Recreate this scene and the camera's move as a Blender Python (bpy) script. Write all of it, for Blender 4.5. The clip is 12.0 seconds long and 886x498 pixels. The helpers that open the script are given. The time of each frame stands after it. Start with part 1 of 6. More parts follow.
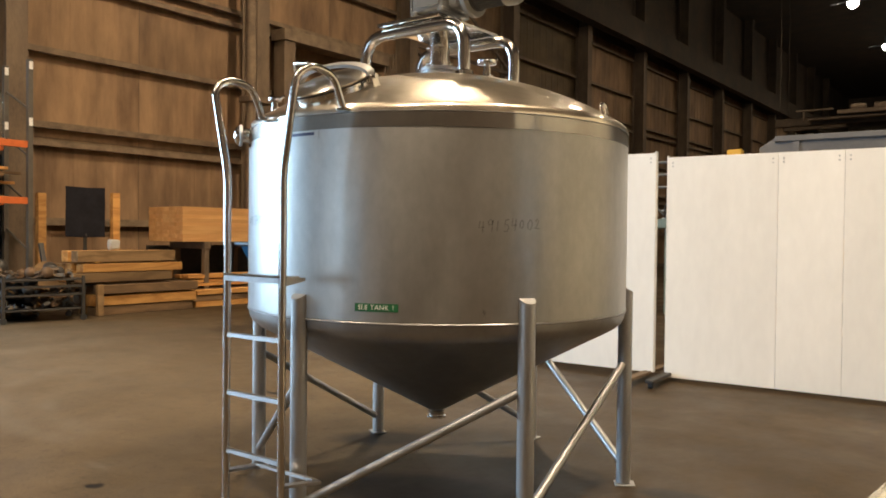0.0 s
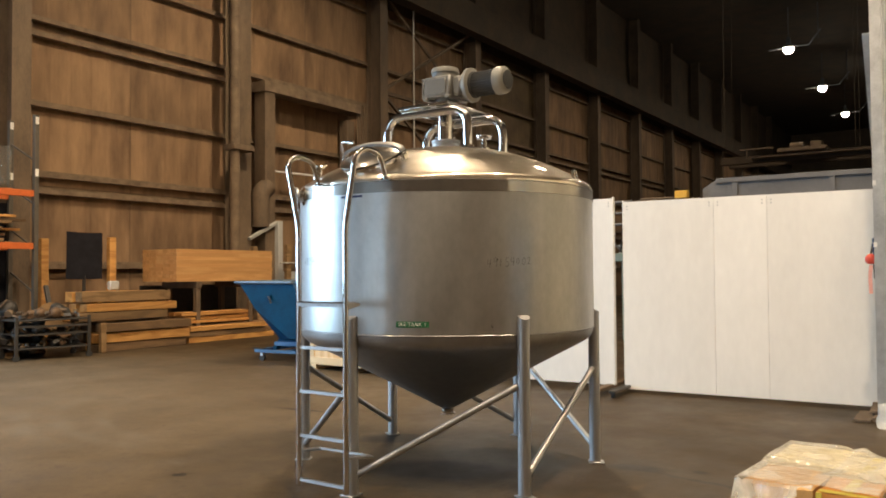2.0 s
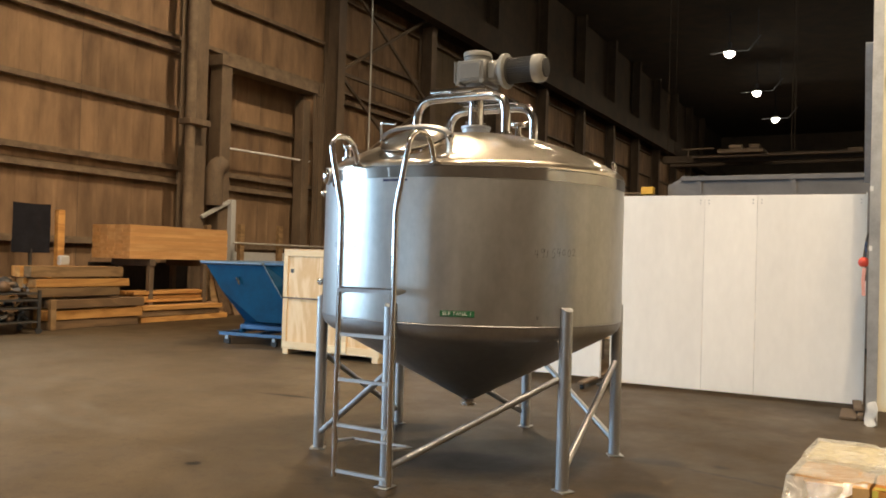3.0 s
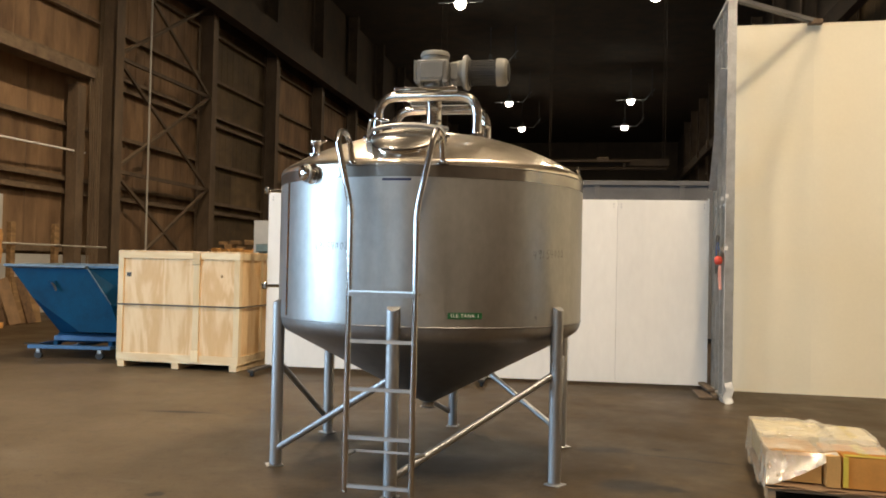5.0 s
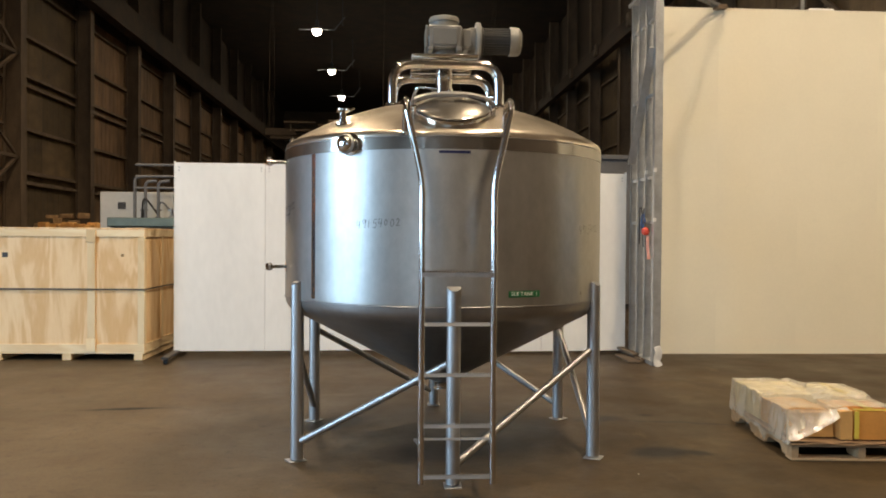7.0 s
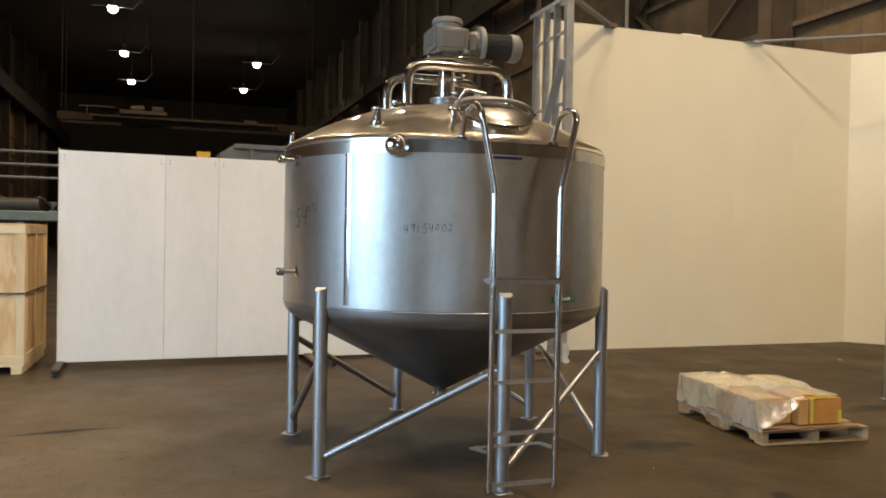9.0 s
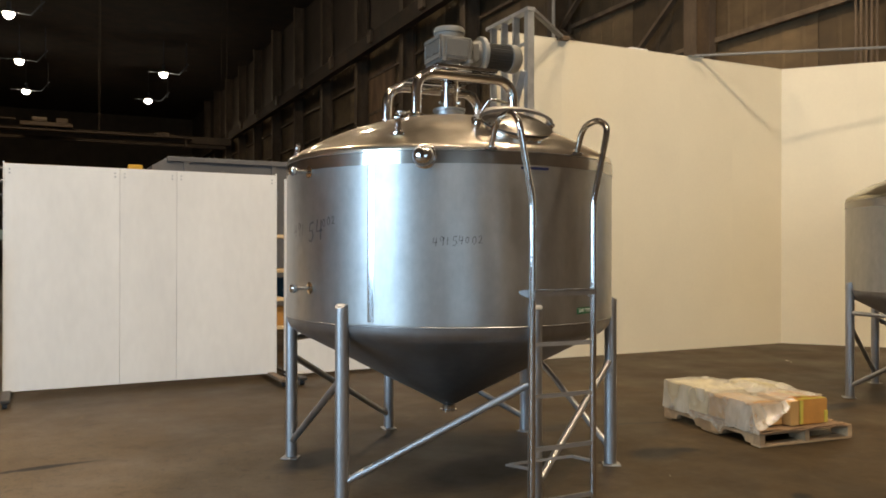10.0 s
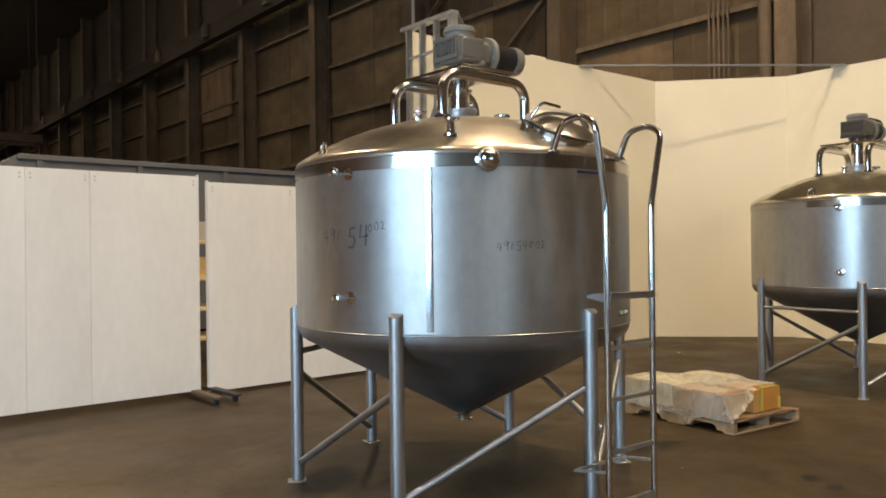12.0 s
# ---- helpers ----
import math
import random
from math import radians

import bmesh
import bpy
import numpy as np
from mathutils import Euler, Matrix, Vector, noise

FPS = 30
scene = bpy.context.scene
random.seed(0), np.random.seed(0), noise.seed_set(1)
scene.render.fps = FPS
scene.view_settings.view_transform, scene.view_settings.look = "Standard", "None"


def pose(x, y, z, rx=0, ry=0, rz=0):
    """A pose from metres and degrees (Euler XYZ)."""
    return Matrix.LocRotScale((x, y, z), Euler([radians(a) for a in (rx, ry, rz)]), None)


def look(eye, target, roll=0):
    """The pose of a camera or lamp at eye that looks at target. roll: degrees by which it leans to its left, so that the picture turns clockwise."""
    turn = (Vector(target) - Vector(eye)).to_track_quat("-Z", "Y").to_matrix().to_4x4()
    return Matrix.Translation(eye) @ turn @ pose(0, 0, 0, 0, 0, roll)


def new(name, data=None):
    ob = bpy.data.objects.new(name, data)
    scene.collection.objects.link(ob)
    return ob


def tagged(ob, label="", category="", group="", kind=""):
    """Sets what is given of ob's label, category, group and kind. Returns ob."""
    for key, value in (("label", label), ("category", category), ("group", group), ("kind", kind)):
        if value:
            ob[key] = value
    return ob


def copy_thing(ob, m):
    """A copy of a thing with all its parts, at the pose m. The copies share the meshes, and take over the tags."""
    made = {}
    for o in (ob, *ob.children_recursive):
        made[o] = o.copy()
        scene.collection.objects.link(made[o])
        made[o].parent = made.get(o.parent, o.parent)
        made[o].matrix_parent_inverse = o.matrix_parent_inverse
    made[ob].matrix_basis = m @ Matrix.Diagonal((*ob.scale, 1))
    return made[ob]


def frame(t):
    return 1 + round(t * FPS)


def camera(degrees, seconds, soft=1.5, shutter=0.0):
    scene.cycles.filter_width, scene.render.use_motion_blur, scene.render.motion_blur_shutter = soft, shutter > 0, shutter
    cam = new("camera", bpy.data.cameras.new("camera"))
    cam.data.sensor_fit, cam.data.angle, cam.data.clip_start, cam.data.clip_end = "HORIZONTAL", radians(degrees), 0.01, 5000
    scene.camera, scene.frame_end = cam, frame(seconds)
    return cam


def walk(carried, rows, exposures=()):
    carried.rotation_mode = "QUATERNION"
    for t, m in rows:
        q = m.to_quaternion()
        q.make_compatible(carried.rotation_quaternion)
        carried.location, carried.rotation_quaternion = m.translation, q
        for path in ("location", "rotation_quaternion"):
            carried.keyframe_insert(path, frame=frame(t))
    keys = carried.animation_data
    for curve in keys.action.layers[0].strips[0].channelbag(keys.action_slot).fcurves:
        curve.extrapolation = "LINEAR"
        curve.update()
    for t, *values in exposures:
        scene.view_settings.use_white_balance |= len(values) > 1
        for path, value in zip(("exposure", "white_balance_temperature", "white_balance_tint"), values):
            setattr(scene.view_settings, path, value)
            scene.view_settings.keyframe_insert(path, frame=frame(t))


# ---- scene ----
cam = camera(58.6, 12.0, soft=1.8)
PATH = [
    (0, (3.181, -4.141, 1.594), (1.973, -2.547, 1.559), 0.6),
    (0.1, (3.663, -4.62, 1.581), (2.427, -3.048, 1.562), 0.6),
    (0.2, (4.09, -5.0, 1.59), (2.803, -3.469, 1.577), 0.5),
    (0.3, (4.29, -5.17, 1.595), (3.008, -3.634, 1.58), 0.5),
    (0.5, (4.29, -5.214, 1.59), (2.988, -3.696, 1.582), 0.1),
    (1, (4.183, -5.283, 1.6), (2.92, -3.733, 1.574), -0.3),
    (1.5, (3.986, -5.444, 1.608), (2.797, -3.836, 1.583), -1.1),
    (2, (3.726, -5.532, 1.581), (2.602, -3.879, 1.639), -0.4),
    (2.5, (3.377, -5.632, 1.603), (2.314, -3.938, 1.638), 0.0),
    (2.7, (3.22, -5.724, 1.587), (2.189, -4.011, 1.618), 0.8),
    (4.3, (1.87, -6.264, 1.58), (1.266, -4.357, 1.604), 1.0),
    (4.5, (1.734, -6.347, 1.58), (1.193, -4.422, 1.619), 0.9),
    (5, (1.29, -6.352, 1.555), (0.921, -4.386, 1.596), 1.2),
    (5.5, (0.885, -6.379, 1.56), (0.627, -4.395, 1.588), 0.1),
    (6, (0.446, -6.378, 1.57), (0.293, -4.384, 1.576), -0.2),
    (6.5, (0.029, -6.257, 1.579), (-0.002, -4.257, 1.555), 0.3),
    (7, (-0.382, -6.214, 1.579), (-0.258, -4.218, 1.551), 0.4),
    (8.8, (-1.856, -5.916, 1.622), (-1.251, -4.01, 1.59), 1.4),
    (9, (-2.016, -5.815, 1.616), (-1.361, -3.925, 1.586), 1.1),
    (9.5, (-2.352, -5.614, 1.633), (-1.569, -3.774, 1.619), 0.5),
    (10, (-2.667, -5.414, 1.615), (-1.797, -3.614, 1.617), 0.1),
    (10.5, (-3.02, -5.214, 1.64), (-2.038, -3.472, 1.645), -0.5),
    (11, (-3.289, -4.896, 1.633), (-2.198, -3.22, 1.64), -0.8),
    (11.5, (-3.56, -4.652, 1.626), (-2.376, -3.04, 1.636), -0.3),
    (12, (-3.852, -4.463, 1.641), (-2.582, -2.918, 1.647), -0.7),
]
walk(cam, [(t, look(eye, target, roll)) for t, eye, target, roll in PATH],
     exposures=[(0, 0.04), (2.5, 0.01), (4.5, -0.07), (5.5, -0.17), (7, -0.28), (9, -0.41), (10, -0.44), (12, -0.44)])

# ---- world, lamps, exposure ----
world = bpy.data.worlds.new("world")
scene.world = world
world.use_nodes = True
sky = world.node_tree.nodes.new("ShaderNodeTexSky")
sky.sky_type, sky.sun_disc, sky.sun_elevation, sky.sun_rotation = "NISHITA", False, radians(40), radians(250)
world.node_tree.links.new(sky.outputs[0], world.node_tree.nodes["Background"].inputs[0])
world.node_tree.nodes["Background"].inputs[1].default_value = 0.08

LAMP_Z = 14.7
LAMP_ROWS = [-5.3, 4.1]
LAMP_YS = [-16.0, -10.0, -4.0, 8.0, 20.0, 32.0, 44.0, 56.0, 67.5]
LAMP_SPOTS = [(lx, ly) for lx in LAMP_ROWS for ly in LAMP_YS if (lx, ly) not in ((4.1, 44.0), (4.1, 8.0))] + [(4.15, 2.3)]
LAMP_POWER = 3600.0
LAMP_COLOUR = (1.0, 0.772, 0.518)
LAMP_SHARE = {(-5.3, -16.0): 0.45, (-5.3, -10.0): 0.4, (-5.3, -4.0): 0.45, (-5.3, 8.0): 1.3, (-5.3, 20.0): 0.12, (-5.3, 32.0): 0.22,
              (4.1, -16.0): 0.5, (4.1, -10.0): 0.5, (4.1, -4.0): 1.15, (4.15, 2.3): 1.0, (4.1, 20.0): 0.17}
for lx, ly in LAMP_SPOTS:
    data = bpy.data.lights.new("high_bay_light", "SPOT")
    share = LAMP_SHARE.get((lx, ly), 0.12 if lx < 0 else 0.035)
    data.energy, data.color, data.shadow_soft_size = LAMP_POWER * share, LAMP_COLOUR, 0.36
    data.spot_size, data.spot_blend = radians(150), 0.5
    new("high_bay_light", data).location = (lx, ly, LAMP_Z - 0.5)

# daylight through the loading opening in the west wall, above its dark dock gate
DOOR_Y0, DOOR_Y1, DOOR_H, SILL = -9.0, -1.8, 5.6, 1.35
data = bpy.data.lights.new("door_daylight", "AREA")
data.shape, data.size, data.size_y = "RECTANGLE", DOOR_Y1 - DOOR_Y0 - 0.1, DOOR_H - SILL - 0.1
data.energy, data.color = 1900.0, (0.47, 0.73, 1.0)
new("door_daylight", data).matrix_world = look((-14.05, (DOOR_Y0 + DOOR_Y1) / 2, (DOOR_H + SILL) / 2), (0, (DOOR_Y0 + DOOR_Y1) / 2, (DOOR_H + SILL) / 2))


# cooler daylight from the open end of the hall behind the camera
END_X0, END_X1, END_H = -12.0, -3.5, 3.9
data = bpy.data.lights.new("hall_end_daylight", "AREA")
data.shape, data.size, data.size_y = "RECTANGLE", END_X1 - END_X0 - 0.1, END_H - 0.1
data.energy, data.color = 360.0, (0.50, 0.74, 1.0)
new("hall_end_daylight", data).matrix_world = look(((END_X0 + END_X1) / 2, -22.05, END_H / 2), ((END_X0 + END_X1) / 2, 0, END_H / 2))


# ---- materials ----
def material(name, colour, rough=0.6, metal=0.0, scale=6.0, vary=0.25, second=None, fine=60.0, bump=0.15, stretch=(1, 1, 1),
             rough_vary=0.15, random_vary=0.0, coat=0.0, aniso=0.0, gloss=0.5):
    """Two scales of noise over the colour and the roughness, and a fine relief, in metres."""
    m = bpy.data.materials.new(name)
    m.use_nodes = True
    nt = m.node_tree
    n, link = nt.nodes, nt.links.new
    bsdf = n["Principled BSDF"]
    coord = n.new("ShaderNodeTexCoord")
    mp = n.new("ShaderNodeMapping")
    mp.inputs["Scale"].default_value = stretch
    link(coord.outputs["Object"], mp.inputs["Vector"])
    info = n.new("ShaderNodeObjectInfo")
    shift = n.new("ShaderNodeVectorMath")
    shift.operation = "MULTIPLY_ADD"
    link(info.outputs["Random"], shift.inputs[0])
    shift.inputs[1].default_value = (37.0, 53.0, 71.0)
    link(mp.outputs[0], shift.inputs[2])
    big = n.new("ShaderNodeTexNoise")
    big.inputs["Scale"].default_value, big.inputs["Detail"].default_value, big.inputs["Roughness"].default_value = scale, 6, 0.62
    link(shift.outputs[0], big.inputs["Vector"])
    small = n.new("ShaderNodeTexNoise")
    small.inputs["Scale"].default_value, small.inputs["Detail"].default_value = fine, 4
    link(shift.outputs[0], small.inputs["Vector"])
    add = n.new("ShaderNodeMath")
    add.operation = "MULTIPLY_ADD"
    link(small.outputs[0], add.inputs[0])
    add.inputs[1].default_value = 0.35
    link(big.outputs[0], add.inputs[2])
    ramp = n.new("ShaderNodeValToRGB")
    dark = second or tuple(c * (1 - vary) for c in colour)
    light = colour if second else tuple(min(1.0, c * (1 + vary)) for c in colour)
    ramp.color_ramp.elements[0].position, ramp.color_ramp.elements[0].color = 0.42, (*dark, 1)
    ramp.color_ramp.elements[1].position, ramp.color_ramp.elements[1].color = 0.92, (*light, 1)
    link(add.outputs[0], ramp.inputs[0])
    out = ramp.outputs[0]
    if random_vary:
        hsv = n.new("ShaderNodeHueSaturation")
        val = n.new("ShaderNodeMapRange")
        val.inputs["To Min"].default_value, val.inputs["To Max"].default_value = 1 - random_vary, 1 + random_vary
        link(info.outputs["Random"], val.inputs["Value"])
        link(val.outputs[0], hsv.inputs["Value"])
        link(out, hsv.inputs["Color"])
        out = hsv.outputs[0]
    link(out, bsdf.inputs["Base Color"])
    rr = n.new("ShaderNodeMapRange")
    rr.inputs["From Min"].default_value, rr.inputs["From Max"].default_value = 0.35, 0.95
    rr.inputs["To Min"].default_value, rr.inputs["To Max"].default_value = max(0.02, rough - rough_vary * rough), min(1.0, rough + rough_vary * rough)
    link(add.outputs[0], rr.inputs["Value"])
    link(rr.outputs[0], bsdf.inputs["Roughness"])
    bsdf.inputs["Metallic"].default_value = metal
    bsdf.inputs["Coat Weight"].default_value = coat
    bsdf.inputs["Specular IOR Level"].default_value = gloss
    if bump:
        b = n.new("ShaderNodeBump")
        b.inputs["Strength"].default_value, b.inputs["Distance"].default_value = bump, 0.01
        link(add.outputs[0], b.inputs["Height"])
        link(b.outputs[0], bsdf.inputs["Normal"])
    if aniso:
        bsdf.inputs["Anisotropic"].default_value = aniso
        bsdf.inputs["Anisotropic Rotation"].default_value = 0.25
        tan = n.new("ShaderNodeTangent")
        tan.direction_type, tan.axis = "RADIAL", "Z"
        link(tan.outputs[0], bsdf.inputs["Tangent"])
    return m


def wood(name, light, dark, along="x", rings=9.0, rough=0.65, swirl=3.0, random_vary=0.12):
    """Bands of grain along one axis, bent by noise."""
    m = bpy.data.materials.new(name)
    m.use_nodes = True
    nt = m.node_tree
    n, link = nt.nodes, nt.links.new
    bsdf = n["Principled BSDF"]
    coord = n.new("ShaderNodeTexCoord")
    info = n.new("ShaderNodeObjectInfo")
    shift = n.new("ShaderNodeVectorMath")
    shift.operation = "MULTIPLY_ADD"
    link(info.outputs["Random"], shift.inputs[0])
    shift.inputs[1].default_value = (17.0, 29.0, 43.0)
    link(coord.outputs["Object"], shift.inputs[2])
    mp = n.new("ShaderNodeMapping")
    mp.inputs["Scale"].default_value = {"x": (0.18, 1, 1), "y": (1, 0.18, 1), "z": (1, 1, 0.18)}[along]
    link(shift.outputs[0], mp.inputs["Vector"])
    noise_tex = n.new("ShaderNodeTexNoise")
    noise_tex.inputs["Scale"].default_value, noise_tex.inputs["Detail"].default_value = 3.0, 5
    noise_tex.inputs["Distortion"].default_value = 0.6
    link(mp.outputs[0], noise_tex.inputs["Vector"])
    mul = n.new("ShaderNodeMath")
    mul.operation = "MULTIPLY"
    mul.inputs[1].default_value = rings * swirl
    link(noise_tex.outputs[0], mul.inputs[0])
    sine = n.new("ShaderNodeMath")
    sine.operation = "SINE"
    link(mul.outputs[0], sine.inputs[0])
    fine = n.new("ShaderNodeTexNoise")
    fine.inputs["Scale"].default_value, fine.inputs["Detail"].default_value = 45.0, 4
    link(mp.outputs[0], fine.inputs["Vector"])
    mix = n.new("ShaderNodeMath")
    mix.operation = "MULTIPLY_ADD"
    link(fine.outputs[0], mix.inputs[0])
    mix.inputs[1].default_value = 1.2
    link(sine.outputs[0], mix.inputs[2])
    ramp = n.new("ShaderNodeValToRGB")
    ramp.color_ramp.elements[0].position, ramp.color_ramp.elements[0].color = 0.0, (*light, 1)
    ramp.color_ramp.elements[1].position, ramp.color_ramp.elements[1].color = 1.0, (*dark, 1)
    half = n.new("ShaderNodeMath")
    half.operation = "MULTIPLY_ADD"
    half.inputs[1].default_value, half.inputs[2].default_value = 0.3, 0.2
    link(mix.outputs[0], half.inputs[0])
    link(half.outputs[0], ramp.inputs[0])
    hsv = n.new("ShaderNodeHueSaturation")
    val = n.new("ShaderNodeMapRange")
    val.inputs["To Min"].default_value, val.inputs["To Max"].default_value = 1 - random_vary, 1 + random_vary
    link(info.outputs["Random"], val.inputs["Value"])
    link(val.outputs[0], hsv.inputs["Value"])
    link(ramp.outputs[0], hsv.inputs["Color"])
    link(hsv.outputs[0], bsdf.inputs["Base Color"])
    bsdf.inputs["Roughness"].default_value = rough
    b = n.new("ShaderNodeBump")
    b.inputs["Strength"].default_value, b.inputs["Distance"].default_value = 0.12, 0.004
    link(mix.outputs[0], b.inputs["Height"])
    link(b.outputs[0], bsdf.inputs["Normal"])
    return m


def glow(name, colour, strength):
    m = bpy.data.materials.new(name)
    m.use_nodes = True
    b = m.node_tree.nodes["Principled BSDF"]
    b.inputs["Base Color"].default_value = (*colour, 1)
    b.inputs["Emission Color"].default_value = (*colour, 1)
    b.inputs["Emission Strength"].default_value = strength
    return m


def clear_film(name, low=0.06, high=0.45):
    """Thin crumpled plastic: partly see-through, milky where it bunches, with glossy creases."""
    m = bpy.data.materials.new(name)
    m.use_nodes = True
    nt = m.node_tree
    n, link = nt.nodes, nt.links.new
    out = n["Material Output"]
    shine = n["Principled BSDF"]
    shine.inputs["Base Color"].default_value = (0.88, 0.85, 0.74, 1)
    shine.inputs["Roughness"].default_value = 0.16
    shine.inputs["Specular IOR Level"].default_value = 0.9
    see = n.new("ShaderNodeBsdfTransparent")
    see.inputs[0].default_value = (0.93, 0.92, 0.88, 1)
    mix = n.new("ShaderNodeMixShader")
    coord = n.new("ShaderNodeTexCoord")

    def cloud(scale, detail, stretch, bend):
        mp = n.new("ShaderNodeMapping")
        mp.inputs["Scale"].default_value = stretch
        link(coord.outputs["Object"], mp.inputs["Vector"])
        tex = n.new("ShaderNodeTexNoise")
        tex.inputs["Scale"].default_value, tex.inputs["Detail"].default_value, tex.inputs["Distortion"].default_value = scale, detail, bend
        link(mp.outputs[0], tex.inputs["Vector"])
        return tex.outputs[0]

    rng = n.new("ShaderNodeMapRange")
    rng.inputs["From Min"].default_value, rng.inputs["From Max"].default_value = 0.36, 0.66
    rng.inputs["To Min"].default_value, rng.inputs["To Max"].default_value = low, high
    link(cloud(5.0, 3, (1, 1, 0.6), 0.2), rng.inputs["Value"])
    link(rng.outputs[0], mix.inputs[0])
    link(see.outputs[0], mix.inputs[1])
    link(shine.outputs[0], mix.inputs[2])
    b = n.new("ShaderNodeBump")
    b.inputs["Strength"].default_value, b.inputs["Distance"].default_value = 1.0, 0.02
    link(cloud(9.0, 3, (1, 1, 0.3), 1.6), b.inputs["Height"])
    link(b.outputs[0], shine.inputs["Normal"])
    gloss = n.new("ShaderNodeBsdfGlossy")
    gloss.inputs["Roughness"].default_value = 0.15
    link(b.outputs[0], gloss.inputs["Normal"])
    top = n.new("ShaderNodeMixShader")
    top.inputs[0].default_value = 0.2 if high > 0.3 else 0.06
    link(mix.outputs[0], top.inputs[1])
    link(gloss.outputs[0], top.inputs[2])
    link(top.outputs[0], out.inputs["Surface"])
    return m


def satin_shell(name, colour, wide=0.62, tight=0.32, share=0.46, brush=1.0):
    """Sanded steel: a broad dull sheen under a tighter upright one, clouded by handling marks."""
    m = bpy.data.materials.new(name)
    m.use_nodes = True
    nt = m.node_tree
    n, link = nt.nodes, nt.links.new
    first = n["Principled BSDF"]
    second = n.new("ShaderNodeBsdfPrincipled")
    coord = n.new("ShaderNodeTexCoord")

    def cloud(scale, stretch, low, high, detail=3):
        mp = n.new("ShaderNodeMapping")
        mp.inputs["Scale"].default_value = stretch
        link(coord.outputs["Object"], mp.inputs["Vector"])
        tex = n.new("ShaderNodeTexNoise")
        tex.inputs["Scale"].default_value, tex.inputs["Detail"].default_value, tex.inputs["Roughness"].default_value = scale, detail, 0.62
        link(mp.outputs[0], tex.inputs["Vector"])
        rng = n.new("ShaderNodeMapRange")
        rng.inputs["From Min"].default_value, rng.inputs["From Max"].default_value = 0.3, 0.7
        rng.inputs["To Min"].default_value, rng.inputs["To Max"].default_value = low, high
        link(tex.outputs[0], rng.inputs["Value"])
        return rng.outputs[0], tex.outputs[0]

    tint = n.new("ShaderNodeMix")
    tint.data_type = "RGBA"
    tint.inputs[6].default_value = (*[c * 0.80 for c in colour], 1)
    tint.inputs[7].default_value = (*[c * 1.10 for c in colour], 1)
    # wide clouds, upright rolling streaks and small smudges, added together
    blur = n.new("ShaderNodeMath")
    blur.operation = "ADD"
    link(cloud(2.2, (1, 1, 0.5), -0.05, 0.55, 6)[0], blur.inputs[0])
    link(cloud(7.0, (1, 1, 0.09), -0.05, 0.3, 5)[0], blur.inputs[1])
    smudge = n.new("ShaderNodeMath")
    smudge.operation = "ADD"
    smudge.use_clamp = True
    link(blur.outputs[0], smudge.inputs[0])
    link(cloud(16.0, (1, 1, 0.7), -0.12, 0.3, 6)[0], smudge.inputs[1])
    link(smudge.outputs[0], tint.inputs[0])
    tan = n.new("ShaderNodeTangent")
    tan.direction_type, tan.axis = "RADIAL", "Z"
    grain = cloud(30.0, (1, 1, 0.06), 0.0, 1.0)[1]
    bump = n.new("ShaderNodeBump")
    bump.inputs["Strength"].default_value, bump.inputs["Distance"].default_value = 0.02, 0.003
    link(grain, bump.inputs["Height"])
    for b, rough, an in ((first, wide, 0.1 * brush), (second, tight, 0.5 * brush)):
        link(tint.outputs[2], b.inputs["Base Color"])
        b.inputs["Metallic"].default_value = 1.0
        link(cloud(3.2, (1, 1, 0.3), rough * 0.82, rough * 1.18, 7)[0], b.inputs["Roughness"])
        b.inputs["Anisotropic"].default_value, b.inputs["Anisotropic Rotation"].default_value = an, 0.25
        link(tan.outputs[0], b.inputs["Tangent"])
        link(bump.outputs[0], b.inputs["Normal"])
    mix = n.new("ShaderNodeMixShader")
    link(cloud(1.7, (1, 1, 0.6), share - 0.08, share + 0.08)[0], mix.inputs[0])
    link(first.outputs[0], mix.inputs[1])
    link(second.outputs[0], mix.inputs[2])
    link(mix.outputs[0], n["Material Output"].inputs["Surface"])
    return m


BRUSHED = satin_shell("brushed_steel", (0.485, 0.48, 0.462), 0.5, 0.33, 0.4)
POLISHED = material("polished_steel", (0.68, 0.66, 0.63), 0.13, 1.0, 5.0, 0.05, fine=90, bump=0.02, rough_vary=0.3)
DOME = satin_shell("dome_steel", (0.84, 0.745, 0.615), 0.36, 0.06, 0.6, 0.0)
YELLOW_DOME = satin_shell("yellow_dome_steel", (0.62, 0.57, 0.43), 0.34, 0.09, 0.6, 0.0)
LID = satin_shell("lid_steel", (0.72, 0.67, 0.60), 0.30, 0.09, 0.68, 0.0)
BAND = satin_shell("band_steel", (0.42, 0.395, 0.355), 0.34, 0.10, 0.62, 0.4)
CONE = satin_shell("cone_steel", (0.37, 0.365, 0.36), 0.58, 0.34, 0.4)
SATIN = material("satin_steel", (0.47, 0.472, 0.475), 0.46, 1.0, 9.0, 0.1, fine=160, bump=0.05, stretch=(1, 1, 0.3))
TREAD = material("tread_steel", (0.45, 0.45, 0.45), 0.45, 1.0, 20, 0.2, fine=120)
GEAR_GREY = material("grey_gearbox_paint", (0.135, 0.132, 0.122), 0.4, 0.0, 9, 0.1, coat=0.2)
MOTOR_PALE = material("pale_motor_paint", (0.195, 0.188, 0.168), 0.42, 0.0, 9, 0.1)
MOTOR_DARK = material("dark_motor_fins", (0.035, 0.034, 0.032), 0.62, 0.0, 9, 0.2)
